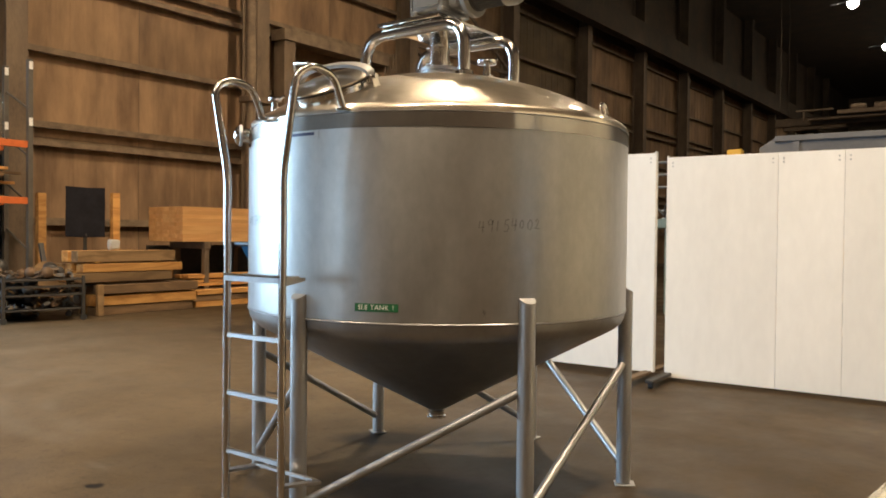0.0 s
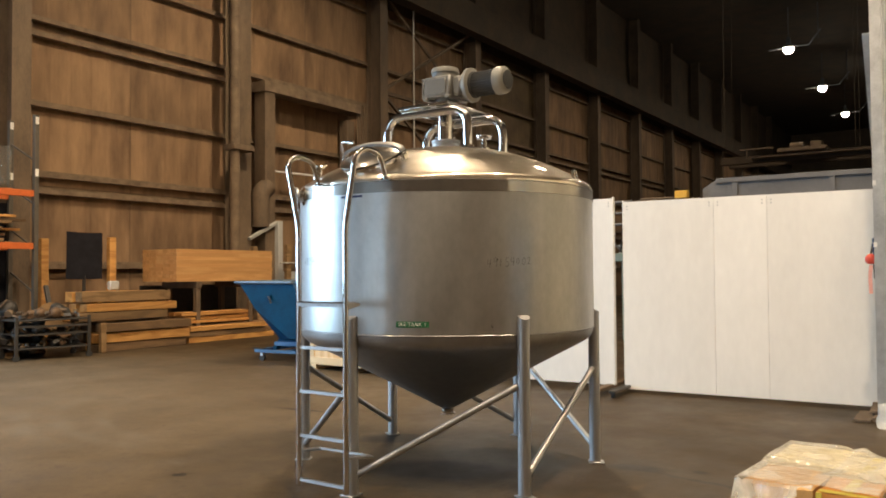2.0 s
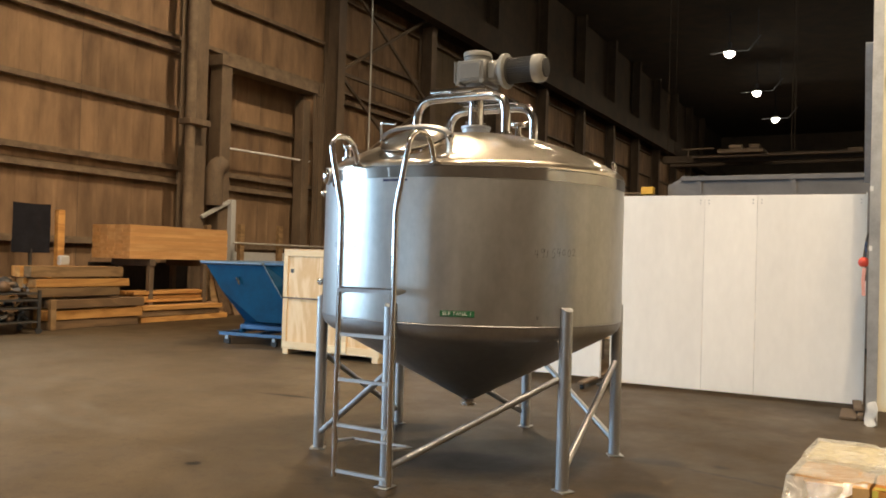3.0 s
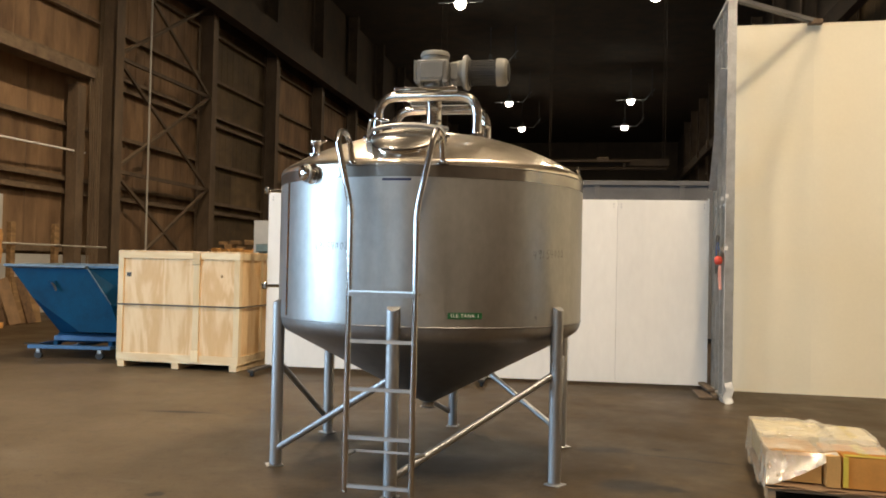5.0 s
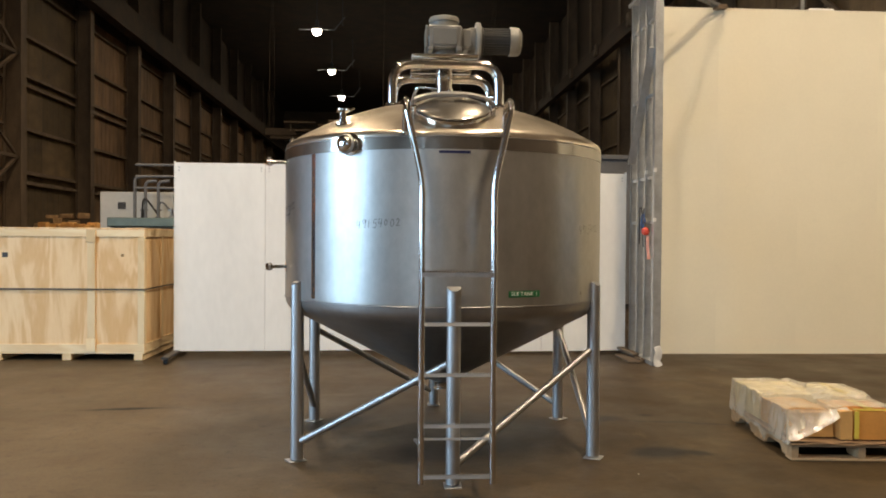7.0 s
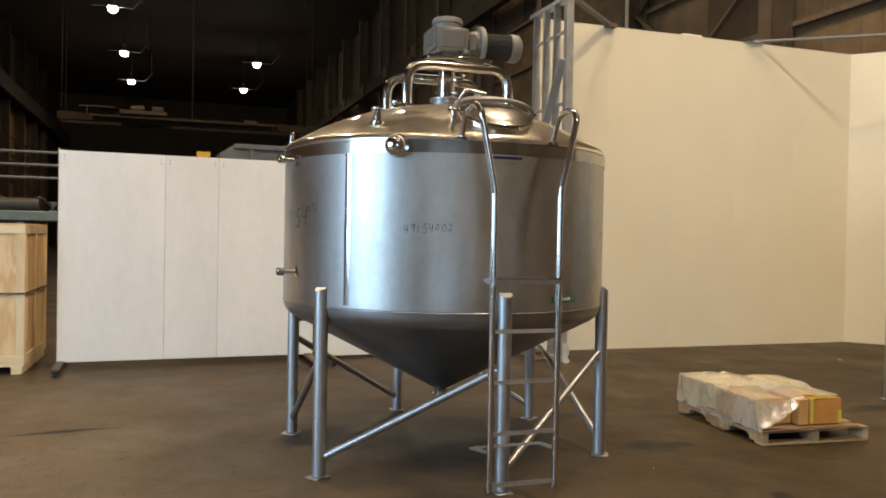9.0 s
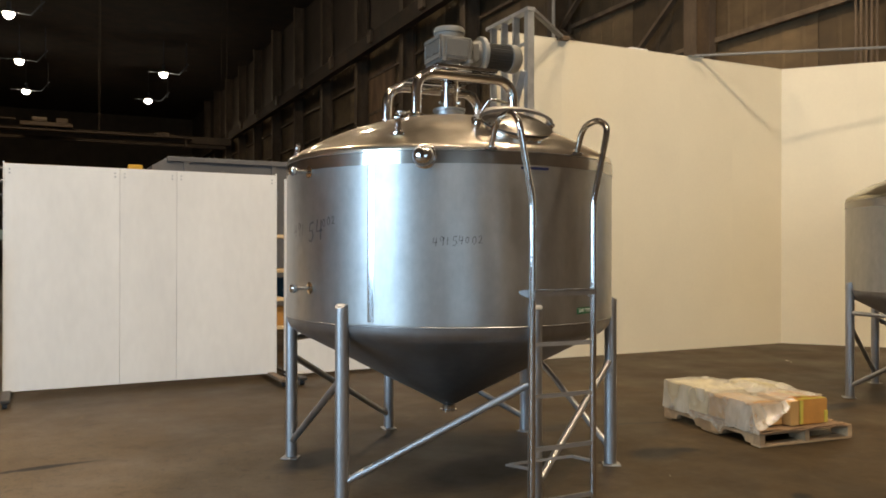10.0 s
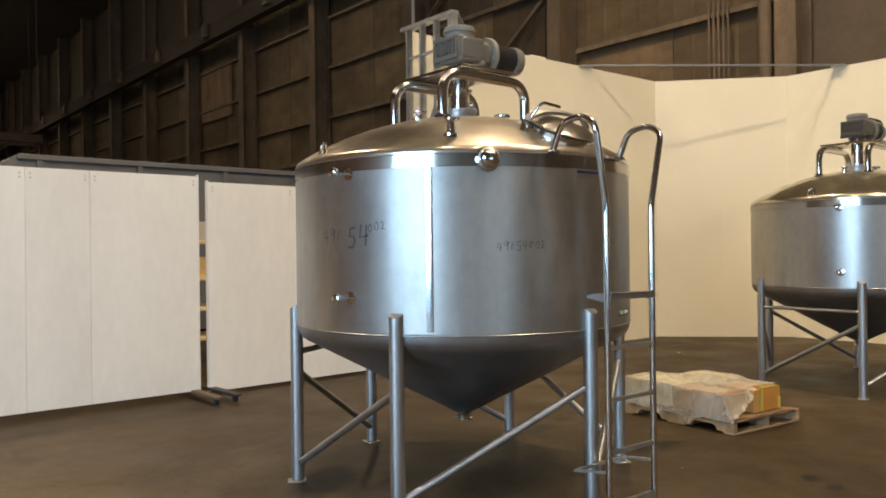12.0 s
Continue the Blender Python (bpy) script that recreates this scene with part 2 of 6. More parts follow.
WELD = material("ground_weld", (0.60, 0.605, 0.61), 0.16, 1.0, 12, 0.08, fine=120, bump=0.02, stretch=(1, 1, 0.2))
GEAR_DARK = material("dark_gearbox_paint", (0.065, 0.06, 0.052), 0.45, 0.0, 9, 0.2, coat=0.1)
GREEN = material("green_label", (0.02, 0.13, 0.05), 0.4, 0.0, 30, 0.1, bump=0)
WHITE_INK = material("white_letters", (0.8, 0.8, 0.75), 0.5, 0.0, 30, 0.05, bump=0)
MARKER = material("black_marker_ink", (0.10, 0.105, 0.115), 0.7, 0.0, 60, 0.3, bump=0, gloss=0.1)
FAINT_INK = material("faded_marker_ink", (0.13, 0.13, 0.13), 0.7, 0.0, 60, 0.3, bump=0, gloss=0.1)
for ink, cover in ((MARKER, 0.45), (FAINT_INK, 0.28)):
    ink.node_tree.nodes["Principled BSDF"].inputs["Alpha"].default_value = cover
NAVY = material("blue_plate", (0.012, 0.015, 0.06), 0.35, 0.0, 30, 0.2)
# darker copy of the cladding: the east wall's dimness is put into its colour
SHEETS_E = material("darker_cladding", (0.205, 0.138, 0.070), 0.8, 0.0, 0.8, 0.3, second=(0.07, 0.046, 0.024), fine=2.4, bump=0.05, stretch=(1, 0.6, 1.1), random_vary=0.4)
SHEETS = material("weathered_cladding", (0.334, 0.207, 0.112), 0.8, 0.0, 0.8, 0.3, second=(0.124, 0.071, 0.036), fine=1.6, bump=0.03, stretch=(1, 1.5, 0.42), random_vary=0.14)
RUST = material("rusty_steelwork", (0.20, 0.138, 0.085), 0.75, 0.0, 2.2, 0.3, second=(0.085, 0.058, 0.036), fine=30, stretch=(1, 1, 0.4), random_vary=0.12)
GIRT = material("dusty_girt", (0.26, 0.185, 0.115), 0.8, 0.0, 3, 0.3, second=(0.10, 0.066, 0.04), fine=40)
# roof steel; also paints the unlit tone of column tops, upper wall and crane rails
DARKROOF = material("dark_roof_and_shade", (0.062, 0.042, 0.026), 0.9, 0.0, 0.8, 0.5, fine=8)
FARWALL = material("sooty_wall", (0.10, 0.073, 0.05), 0.9, 0.0, 0.8, 0.3, fine=8)
SCREENSHEET = material("scuffed_white_sheet", (0.835, 0.815, 0.775), 0.55, 0.0, 0.9, 0.075, fine=14, bump=0.02, stretch=(1, 1, 0.4), random_vary=0.03)
WHITEPANEL = material("white_panel", (0.845, 0.825, 0.78), 0.55, 0.0, 1.3, 0.055, fine=30, bump=0.02)
CREAM = material("cream_wall", (0.79, 0.728, 0.573), 0.7, 0.0, 0.7, 0.04, fine=25, bump=0.02)
GALV = material("galvanised_stud", (0.52, 0.53, 0.53), 0.45, 0.8, 7, 0.2, fine=60)
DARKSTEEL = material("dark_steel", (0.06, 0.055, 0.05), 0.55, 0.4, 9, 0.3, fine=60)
CASTER = material("black_rubber", (0.03, 0.03, 0.03), 0.7, 0.0, 20, 0.2)
PLY = wood("plywood", (0.88, 0.65, 0.38), (0.66, 0.38, 0.14), "z", 9.0, 0.6, 3.6, 0.05)
BATTEN = wood("pine_batten", (0.85, 0.70, 0.46), (0.68, 0.48, 0.25), "x", 9.0)
BATTEN_UP = wood("upright_pine_batten", (0.85, 0.69, 0.44), (0.68, 0.47, 0.23), "z", 9.0)
BUNDLEWOOD = wood("bundled_timber", (0.68, 0.385, 0.15), (0.48, 0.23, 0.073), "y", 6.0, 0.75, 2.5, 0.09)
TIMBER = wood("rough_timber", (0.60, 0.315, 0.092), (0.35, 0.15, 0.036), "y", 11.0, 0.75, 3.0, 0.25)
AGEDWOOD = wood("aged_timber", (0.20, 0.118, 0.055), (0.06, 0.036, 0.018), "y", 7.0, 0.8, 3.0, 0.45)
OLDWOOD = wood("old_timber", (0.29, 0.178, 0.08), (0.125, 0.072, 0.03), "y", 9.0, 0.8, 3.0, 0.35)
PALLETWOOD = wood("pallet_wood", (0.50, 0.35, 0.20), (0.27, 0.175, 0.095), "x", 9.0, 0.75, 3.0, 0.2)
CARDBOARD = material("cardboard", (0.52, 0.30, 0.10), 0.75, 0.0, 4, 0.15, fine=60, bump=0.05, random_vary=0.1)
KRAFT = material("pale_cardboard", (0.66, 0.48, 0.20), 0.7, 0.0, 4, 0.15, fine=60, bump=0.05)
PALECARD = material("faded_cardboard", (0.70, 0.62, 0.40), 0.65, 0.0, 4, 0.12, fine=60, bump=0.04)
ORANGECARD = material("orange_cardboard", (0.58, 0.27, 0.06), 0.7, 0.0, 4, 0.15, fine=60, bump=0.05)
SHEETBOARD = material("dirty_cardboard", (0.24, 0.15, 0.08), 0.8, 0.0, 5, 0.3, fine=50, bump=0.08)
TAPE = material("yellow_tape", (0.62, 0.50, 0.08), 0.4, 0.0, 20, 0.1)
FILM = clear_film("stretch_film", 0.24, 0.52)
THINFILM = clear_film("thin_film", 0.03, 0.2)
BLUE = material("blue_hopper_paint", (0.001, 0.058, 0.135), 0.6, 0.0, 3, 0.25, second=(0.0008, 0.028, 0.07), fine=40, gloss=0.15)
RIMBLUE = material("rubbed_blue_rim", (0.20, 0.25, 0.29), 0.5, 0.2, 6, 0.35, second=(0.05, 0.09, 0.14), fine=45)
PALEBLUE = material("worn_blue_paint", (0.07, 0.17, 0.33), 0.55, 0.0, 5, 0.3, fine=50, random_vary=0.1)
ORANGE = material("orange_rack_paint", (0.62, 0.14, 0.03), 0.5, 0.0, 8, 0.15)
RACKGREY = material("rack_post_paint", (0.13, 0.112, 0.09), 0.5, 0.3, 8, 0.2)
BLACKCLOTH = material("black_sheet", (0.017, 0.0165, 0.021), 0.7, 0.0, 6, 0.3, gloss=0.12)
GREYSTEEL = material("grey_container_paint", (0.13, 0.13, 0.135), 0.55, 0.0, 2, 0.2, fine=30)
YELLOW = material("yellow_paint", (0.65, 0.38, 0.04), 0.45, 0.0, 9, 0.1)
PINKTAPE = material("faded_pink_tape", (0.62, 0.30, 0.25), 0.6, 0.0, 9, 0.15)
RAGBLUE = material("blue_cloth", (0.05, 0.10, 0.24), 0.9, 0.0, 30, 0.3)
RED = material("red_plastic", (0.65, 0.07, 0.04), 0.45, 0.0, 9, 0.1)
PALEGREY = material("pale_cabinet_paint", (0.50, 0.49, 0.46), 0.5, 0.0, 5, 0.08)
GREENGREY = material("green_grey_machine", (0.16, 0.21, 0.19), 0.5, 0.2, 5, 0.2)
DRUMBOARD = material("brown_fibre_board", (0.37, 0.20, 0.068), 0.8, 0.0, 6, 0.3, fine=50)
JUNK = material("oily_scrap", (0.13, 0.078, 0.042), 0.6, 0.3, 12, 0.5, random_vary=0.4)
BULB = glow("lamp_bulb", (1.0, 0.88, 0.68), 120.0)
LAMPSHADE = material("lamp_housing", (0.10, 0.10, 0.10), 0.5, 0.5, 9, 0.2)
STRIPE = material("pale_conduit", (0.55, 0.52, 0.46), 0.5, 0.3, 9, 0.1)


# floor stains; the patch at (0.12, -0.3) also paints the tank's shadow
STAINS_AND_SHADE = [(1.60, -0.50, 0.30, 0.19, 5), (1.88, -0.52, 0.14, 0.09, -20), (2.10, 0.44, 0.62, 0.035, -12), (1.42, 0.60, 0.30, 0.12, 8), (1.9, 0.73, 0.09, 0.05, 0),
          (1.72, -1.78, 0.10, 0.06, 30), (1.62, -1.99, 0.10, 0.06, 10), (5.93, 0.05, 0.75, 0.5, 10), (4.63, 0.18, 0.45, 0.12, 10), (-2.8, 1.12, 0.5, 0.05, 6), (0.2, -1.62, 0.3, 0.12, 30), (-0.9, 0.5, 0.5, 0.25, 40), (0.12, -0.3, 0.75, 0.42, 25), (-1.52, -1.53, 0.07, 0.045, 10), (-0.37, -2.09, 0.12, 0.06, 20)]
TYRE_ARCS = [(-3.2, 1.95, 3.42, 0.16), (-3.2, 1.95, 3.07, 0.14), (-3.2, 1.95, 4.02, 0.3), (-2.9, 1.7, 2.55, 0.12)]
SCUFFS = [(-5.1, -0.75, 1.5, 0.18, 8), (-4.0, -0.75, 1.3, 0.12, -25), (-6.7, -0.2, 1.8, 0.2, 20), (-3.0, -1.0, 0.9, 0.1, -40), (-1.9, -1.3, 0.25, 0.06, -10), (-4.6, 0.6, 1.6, 0.12, 15), (-1.3, 1.7, 1.2, 0.12, 5)]


def concrete():
    """Worn concrete: wide blotches, dark oil stains, pale scuffs, fine speckle, painted daylight and tank shade."""
    m = bpy.data.materials.new("concrete_floor")
    m.use_nodes = True
    nt = m.node_tree
    n, link = nt.nodes, nt.links.new
    bsdf = n["Principled BSDF"]
    coord = n.new("ShaderNodeTexCoord")

    def cloud(scale, detail, rough, low, high, stretch=(1, 1, 1), bend=0.0):
        mp = n.new("ShaderNodeMapping")
        mp.inputs["Scale"].default_value = stretch
        link(coord.outputs["Object"], mp.inputs["Vector"])
        tex = n.new("ShaderNodeTexNoise")
        tex.inputs["Scale"].default_value, tex.inputs["Detail"].default_value, tex.inputs["Roughness"].default_value = scale, detail, rough
        tex.inputs["Distortion"].default_value = bend
        link(mp.outputs[0], tex.inputs["Vector"])
        rng = n.new("ShaderNodeMapRange")
        rng.inputs["From Min"].default_value, rng.inputs["From Max"].default_value = low, high
        link(tex.outputs[0], rng.inputs["Value"])
        return rng.outputs[0]

    def blend(a, b, f, kind="MIX"):
        mix = n.new("ShaderNodeMix")
        mix.data_type, mix.blend_type = "RGBA", kind
        for sock, value in ((6, a), (7, b)):
            if isinstance(value, tuple):
                mix.inputs[sock].default_value = (*value, 1)
            else:
                link(value, mix.inputs[sock])
        link(f, mix.inputs[0])
        return mix.outputs[2]

    def spot(cx, cy, rx, ry, turn, soft=0.55):
        """One ragged patch at a place on the floor."""
        mp = n.new("ShaderNodeMapping")
        mp.vector_type = "TEXTURE"
        mp.inputs["Location"].default_value, mp.inputs["Rotation"].default_value, mp.inputs["Scale"].default_value = (cx, cy, 0), (0, 0, radians(turn)), (rx, ry, 10)
        link(ragged.outputs[0], mp.inputs["Vector"])
        length = n.new("ShaderNodeVectorMath")
        length.operation = "LENGTH"
        link(mp.outputs[0], length.inputs[0])
        rng = n.new("ShaderNodeMapRange")
        rng.inputs["From Min"].default_value, rng.inputs["From Max"].default_value = 1.0, soft
        link(length.outputs["Value"], rng.inputs["Value"])
        return rng.outputs[0]

    wob = n.new("ShaderNodeTexNoise")
    wob.inputs["Scale"].default_value, wob.inputs["Detail"].default_value = 5.0, 5
    link(coord.outputs["Object"], wob.inputs["Vector"])
    ragged = n.new("ShaderNodeVectorMath")
    ragged.operation = "MULTIPLY_ADD"
    link(wob.outputs["Color"], ragged.inputs[0])
    ragged.inputs[1].default_value = (0.16, 0.16, 0.0)
    shift = n.new("ShaderNodeVectorMath")
    shift.operation = "SUBTRACT"
    link(coord.outputs["Object"], shift.inputs[0])
    shift.inputs[1].default_value = (0.08, 0.08, 0.0)
    link(shift.outputs[0], ragged.inputs[2])

    wide = cloud(0.35, 7, 0.6, 0.33, 0.68)
    colour = blend((0.036, 0.0234, 0.0098), (0.072, 0.0472, 0.0208), wide)
    colour = blend(colour, (0.036, 0.0235, 0.0105), cloud(2.6, 7, 0.68, 0.46, 0.66, bend=0.8))
    colour = blend(colour, (0.108, 0.073, 0.034), cloud(3.4, 7, 0.7, 0.60, 0.78, (1.0, 0.6, 1), 0.6))
    # daylight by the loading door, painted as a paler zone of floor
    daylit = n.new("ShaderNodeMath")
    daylit.operation = "MULTIPLY"
    link(spot(-8.5, -1.7, 9.8, 8.3, 12, 0.35), daylit.inputs[0])
    link(cloud(0.8, 7, 0.65, -0.15, 0.72, bend=0.3), daylit.inputs[1])
    colour = blend(colour, (0.192, 0.146, 0.094), daylit.outputs[0])
    colour = blend(colour, (0.028, 0.021, 0.015), cloud(1.1, 8, 0.68, 0.62, 0.80, bend=0.4))
    colour = blend(colour, (0.12, 0.095, 0.066), cloud(1.6, 6, 0.7, 0.64, 0.88, (1, 0.25, 1), 1.2))
    colour = blend(colour, (0.030, 0.022, 0.015), cloud(55, 4, 0.6, 0.52, 0.78))
    colour = blend(colour, (0.022, 0.0155, 0.0085), cloud(11, 6, 0.7, 0.54, 0.82, bend=0.5))
    for cx, cy, radius, width in TYRE_ARCS:
        away = n.new("ShaderNodeVectorMath")
        away.operation = "DISTANCE"
        link(ragged.outputs[0], away.inputs[0])
        away.inputs[1].default_value = (cx, cy, 0.0)
        gap = n.new("ShaderNodeMath")
        gap.operation = "SUBTRACT"
        link(away.outputs["Value"], gap.inputs[0])
        gap.inputs[1].default_value = radius
        size = n.new("ShaderNodeMath")
        size.operation = "ABSOLUTE"
        link(gap.outputs[0], size.inputs[0])
        rng = n.new("ShaderNodeMapRange")
        rng.inputs["From Min"].default_value, rng.inputs["From Max"].default_value = width, width * 0.2
        link(size.outputs[0], rng.inputs["Value"])
        mask = n.new("ShaderNodeMath")
        mask.operation = "MULTIPLY"
        link(rng.outputs[0], mask.inputs[0])
        link(cloud(1.1, 6, 0.7, 0.36, 0.72), mask.inputs[1])
        worn = n.new("ShaderNodeMath")
        worn.operation = "MULTIPLY"
        link(mask.outputs[0], worn.inputs[0])
        link(spot(-4.6, -0.5, 2.9, 2.3, 35, 0.2), worn.inputs[1])
        colour = blend(colour, (0.165, 0.137, 0.098), worn.outputs[0])
    for cx, cy, rx, ry, turn in STAINS_AND_SHADE:
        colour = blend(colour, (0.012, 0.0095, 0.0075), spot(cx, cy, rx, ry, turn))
    for cx, cy, rx, ry, turn in SCUFFS:
        faint = n.new("ShaderNodeMath")
        faint.operation = "MULTIPLY"
        link(spot(cx, cy, rx, ry, turn, 0.2), faint.inputs[0])
        link(cloud(1.8, 7, 0.72, 0.45, 0.8), faint.inputs[1])
        colour = blend(colour, (0.15, 0.122, 0.09), faint.outputs[0])
    link(colour, bsdf.inputs["Base Color"])
    rr = n.new("ShaderNodeMapRange")
    rr.inputs["To Min"].default_value, rr.inputs["To Max"].default_value = 0.42, 0.68
    link(cloud(1.1, 6, 0.6, 0.3, 0.7), rr.inputs["Value"])
    link(rr.outputs[0], bsdf.inputs["Roughness"])
    bsdf.inputs["Specular IOR Level"].default_value = 0.26
    b = n.new("ShaderNodeBump")
    b.inputs["Strength"].default_value, b.inputs["Distance"].default_value = 0.2, 0.006
    link(cloud(18, 6, 0.65, 0.2, 0.8), b.inputs["Height"])
    link(b.outputs[0], bsdf.inputs["Normal"])
    return m


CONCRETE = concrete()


# ---- mesh helpers ----
def finish(name, bm, mat, smooth=40):
    me = bpy.data.meshes.new(name)
    bmesh.ops.recalc_face_normals(bm, faces=bm.faces[:])
    bm.to_mesh(me)
    bm.free()
    if smooth:
        me.shade_smooth()
        me.set_sharp_from_angle(angle=radians(smooth))
    me.materials.append(mat)
    return me


def part(name, bm, mat, parent, label="", smooth=40):
    """Links bm as one mesh object under a thing or a part."""
    if isinstance(bm, bpy.types.Mesh):
        if mat:
            bm.materials.clear()
            bm.materials.append(mat)
        ob = new(name, bm)
    else:
        ob = new(name, finish(name, bm, mat, smooth))
    ob.parent = parent
    return tagged(ob, label)


def thing(name, label, category, group="", m=None, kind=""):
    ob = new(name)
    ob.empty_display_size = 0.2
    ob.matrix_world = m or Matrix()
    return tagged(ob, label, category, group, kind)


def solid(name, bm, mat, label, category, group="", m=None, kind="", smooth=40):
    """A thing that is one mesh."""
    ob = new(name, finish(name, bm, mat, smooth))
    ob.matrix_world = m or Matrix()
    return tagged(ob, label, category, group, kind)


def box(x0, x1, y0, y1, z0, z1, bevel=0.0, bm=None, m=None):
    own = bmesh.new()
    bmesh.ops.create_cube(own, size=1.0)
    for v in own.verts:
        v.co = Vector((x0 + (v.co.x + 0.5) * (x1 - x0), y0 + (v.co.y + 0.5) * (y1 - y0), z0 + (v.co.z + 0.5) * (z1 - z0)))
    if bevel:
        bmesh.ops.bevel(own, geom=own.edges[:], offset=bevel, segments=1, affect="EDGES", profile=0.5)
    if m:
        own.transform(m)
    return join(bm, own) if bm else own


def join(bm, other):
    me = bpy.data.meshes.new("joining")
    other.to_mesh(me)
    other.free()
    bm.from_mesh(me)
    bpy.data.meshes.remove(me)
    return bm


def lathe(profile, seg=48, close=False, m=None):
    """Turns a list of (radius, height) round z."""
    bm = bmesh.new()
    rings = []
    for r, z in profile:
        if r < 1e-5:
            rings.append([bm.verts.new((0, 0, z))])
        else:
            rings.append([bm.verts.new((r * math.cos(2 * math.pi * i / seg), r * math.sin(2 * math.pi * i / seg), z)) for i in range(seg)])
    for a, b in zip(rings, rings[1:]):
        for i in range(seg):
            j = (i + 1) % seg
            if len(a) == 1 and len(b) == 1:
                continue
            if len(a) == 1:
                bm.faces.new((a[0], b[i], b[j]))
            elif len(b) == 1:
                bm.faces.new((a[i], b[0], a[j]))
            else:
                bm.faces.new((a[i], b[i], b[j], a[j]))
    if m:
        bm.transform(m)
    return bm


def rod(a, b, r, seg=16, bm=None, r2=None):
    a, b = Vector(a), Vector(b)
    d = b - a
    own = bmesh.new()
    bmesh.ops.create_cone(own, cap_ends=True, segments=seg, radius1=r, radius2=r if r2 is None else r2, depth=d.length)
    own.transform(Matrix.Translation((a + b) / 2) @ d.to_track_quat("Z", "Y").to_matrix().to_4x4())
    return join(bm, own) if bm else own


def sweep(points, r, seg=14, flat=None, bend=0.0, cap=True):
    """A tube (or a flat bar of size flat) along a bent line; bend: the radius that rounds its corners."""
    pts = [Vector(p) for p in points]
    if bend:
        line = [pts[0]]
        for p, q, s in zip(pts, pts[1:], pts[2:]):
            u, w = (p - q).normalized(), (s - q).normalized()
            k = min(bend, (p - q).length * 0.49, (s - q).length * 0.49)
            for i in range(7):
                f = i / 6
                line.append((1 - f) ** 2 * (q + u * k) + 2 * f * (1 - f) * q + f * f * (q + w * k))
        line.append(pts[-1])
        pts = line
    bm = bmesh.new()
    side = None
    rings = []
    for i, p in enumerate(pts):
        d = (pts[min(i + 1, len(pts) - 1)] - pts[max(i - 1, 0)]).normalized()
        if side is None:
            side = d.cross(Vector((0.13, 0.21, 1.0)) if abs(d.z) < 0.9 else Vector((0, 1, 0))).normalized()
        side = (side - d * side.dot(d)).normalized()
        up = d.cross(side)
        if flat:
            ring = [p + side * sx * flat[0] / 2 + up * sy * flat[1] / 2 for sx, sy in ((1, 1), (-1, 1), (-1, -1), (1, -1))]
        else:
            ring = [p + (side * math.cos(2 * math.pi * j / seg) + up * math.sin(2 * math.pi * j / seg)) * r for j in range(seg)]
        rings.append([bm.verts.new(c) for c in ring])
    n = len(rings[0])
    for a, b in zip(rings, rings[1:]):
        for j in range(n):
            bm.faces.new((a[j], a[(j + 1) % n], b[(j + 1) % n], b[j]))
    if cap:
        bm.faces.new(rings[0][::-1])
        bm.faces.new(rings[-1])
    return bm


def ring_at(az, r, z):
    return Vector((r * math.cos(radians(az)), r * math.sin(radians(az)), z))


def turned(az, r=0.0, z=0.0):
    """A pose on the circle, x pointing outwards."""
    return Matrix.Translation(ring_at(az, r, z)) @ Matrix.Rotation(radians(az), 4, "Z")


def text_mesh(words, height, mat, name="lettering", depth=0.0015, spacing=1.0):
    """Letters in the xz plane, reading along x, centred on their place."""
    cu = bpy.data.curves.new(name, "FONT")
    cu.body, cu.size, cu.extrude, cu.align_x, cu.align_y, cu.resolution_u = words, height / 0.72, depth, "CENTER", "CENTER", 3
    cu.space_character = spacing
    ob = bpy.data.objects.new(name, cu)
    me = bpy.data.meshes.new_from_object(ob)
    bpy.data.objects.remove(ob)
    bpy.data.curves.remove(cu)
    me.transform(Matrix.Rotation(radians(90), 4, "X"))
    me.materials.clear()
    me.materials.append(mat)
    return me


def wrap(me, az, r, z):
    """Bends a mesh in the xz plane round the z axis, outside radius r."""
    for v in me.vertices:
        a = radians(az) + v.co.x / r
        rr = r - v.co.y
        v.co = Vector((rr * math.cos(a), rr * math.sin(a), z + v.co.z))
    return me


# ---- the hall ----
X0, X1, Y0, Y1, ROOF = -14.0, 11.35, -22.0, 92.0, 17.0
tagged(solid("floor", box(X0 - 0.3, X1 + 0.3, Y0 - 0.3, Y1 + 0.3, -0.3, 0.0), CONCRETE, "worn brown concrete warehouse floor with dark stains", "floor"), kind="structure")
tagged(solid("ceiling", box(X0 - 0.3, X1 + 0.3, Y0 - 0.3, Y1 + 0.3, ROOF, ROOF + 0.3), DARKROOF, "dark steel hall roof", "ceiling"), kind="structure")
south = box(X0, END_X0, Y0 - 0.3, Y0, 0, ROOF)
box(END_X1, X1, Y0 - 0.3, Y0, 0, ROOF, bm=south)
box(END_X0, END_X1, Y0 - 0.3, Y0, END_H, ROOF, bm=south)
tagged(solid("wall_south", south, FARWALL, "dark end wall of the hall", "wall"), kind="structure")
tagged(solid("wall_north", box(X0, X1, Y1, Y1 + 0.3, 0, ROOF), FARWALL, "dark distant end wall of the hall", "wall"), kind="structure")

west = bmesh.new()
box(X0 - 0.25, X0, Y0, DOOR_Y0, 0, ROOF, bm=west)
box(X0 - 0.25, X0, DOOR_Y1, Y1, 0, ROOF, bm=west)
box(X0 - 0.25, X0, DOOR_Y0, DOOR_Y1, DOOR_H, ROOF, bm=west)
box(X0 - 0.25, X0, DOOR_Y0, DOOR_Y1, 0, SILL, bm=west)
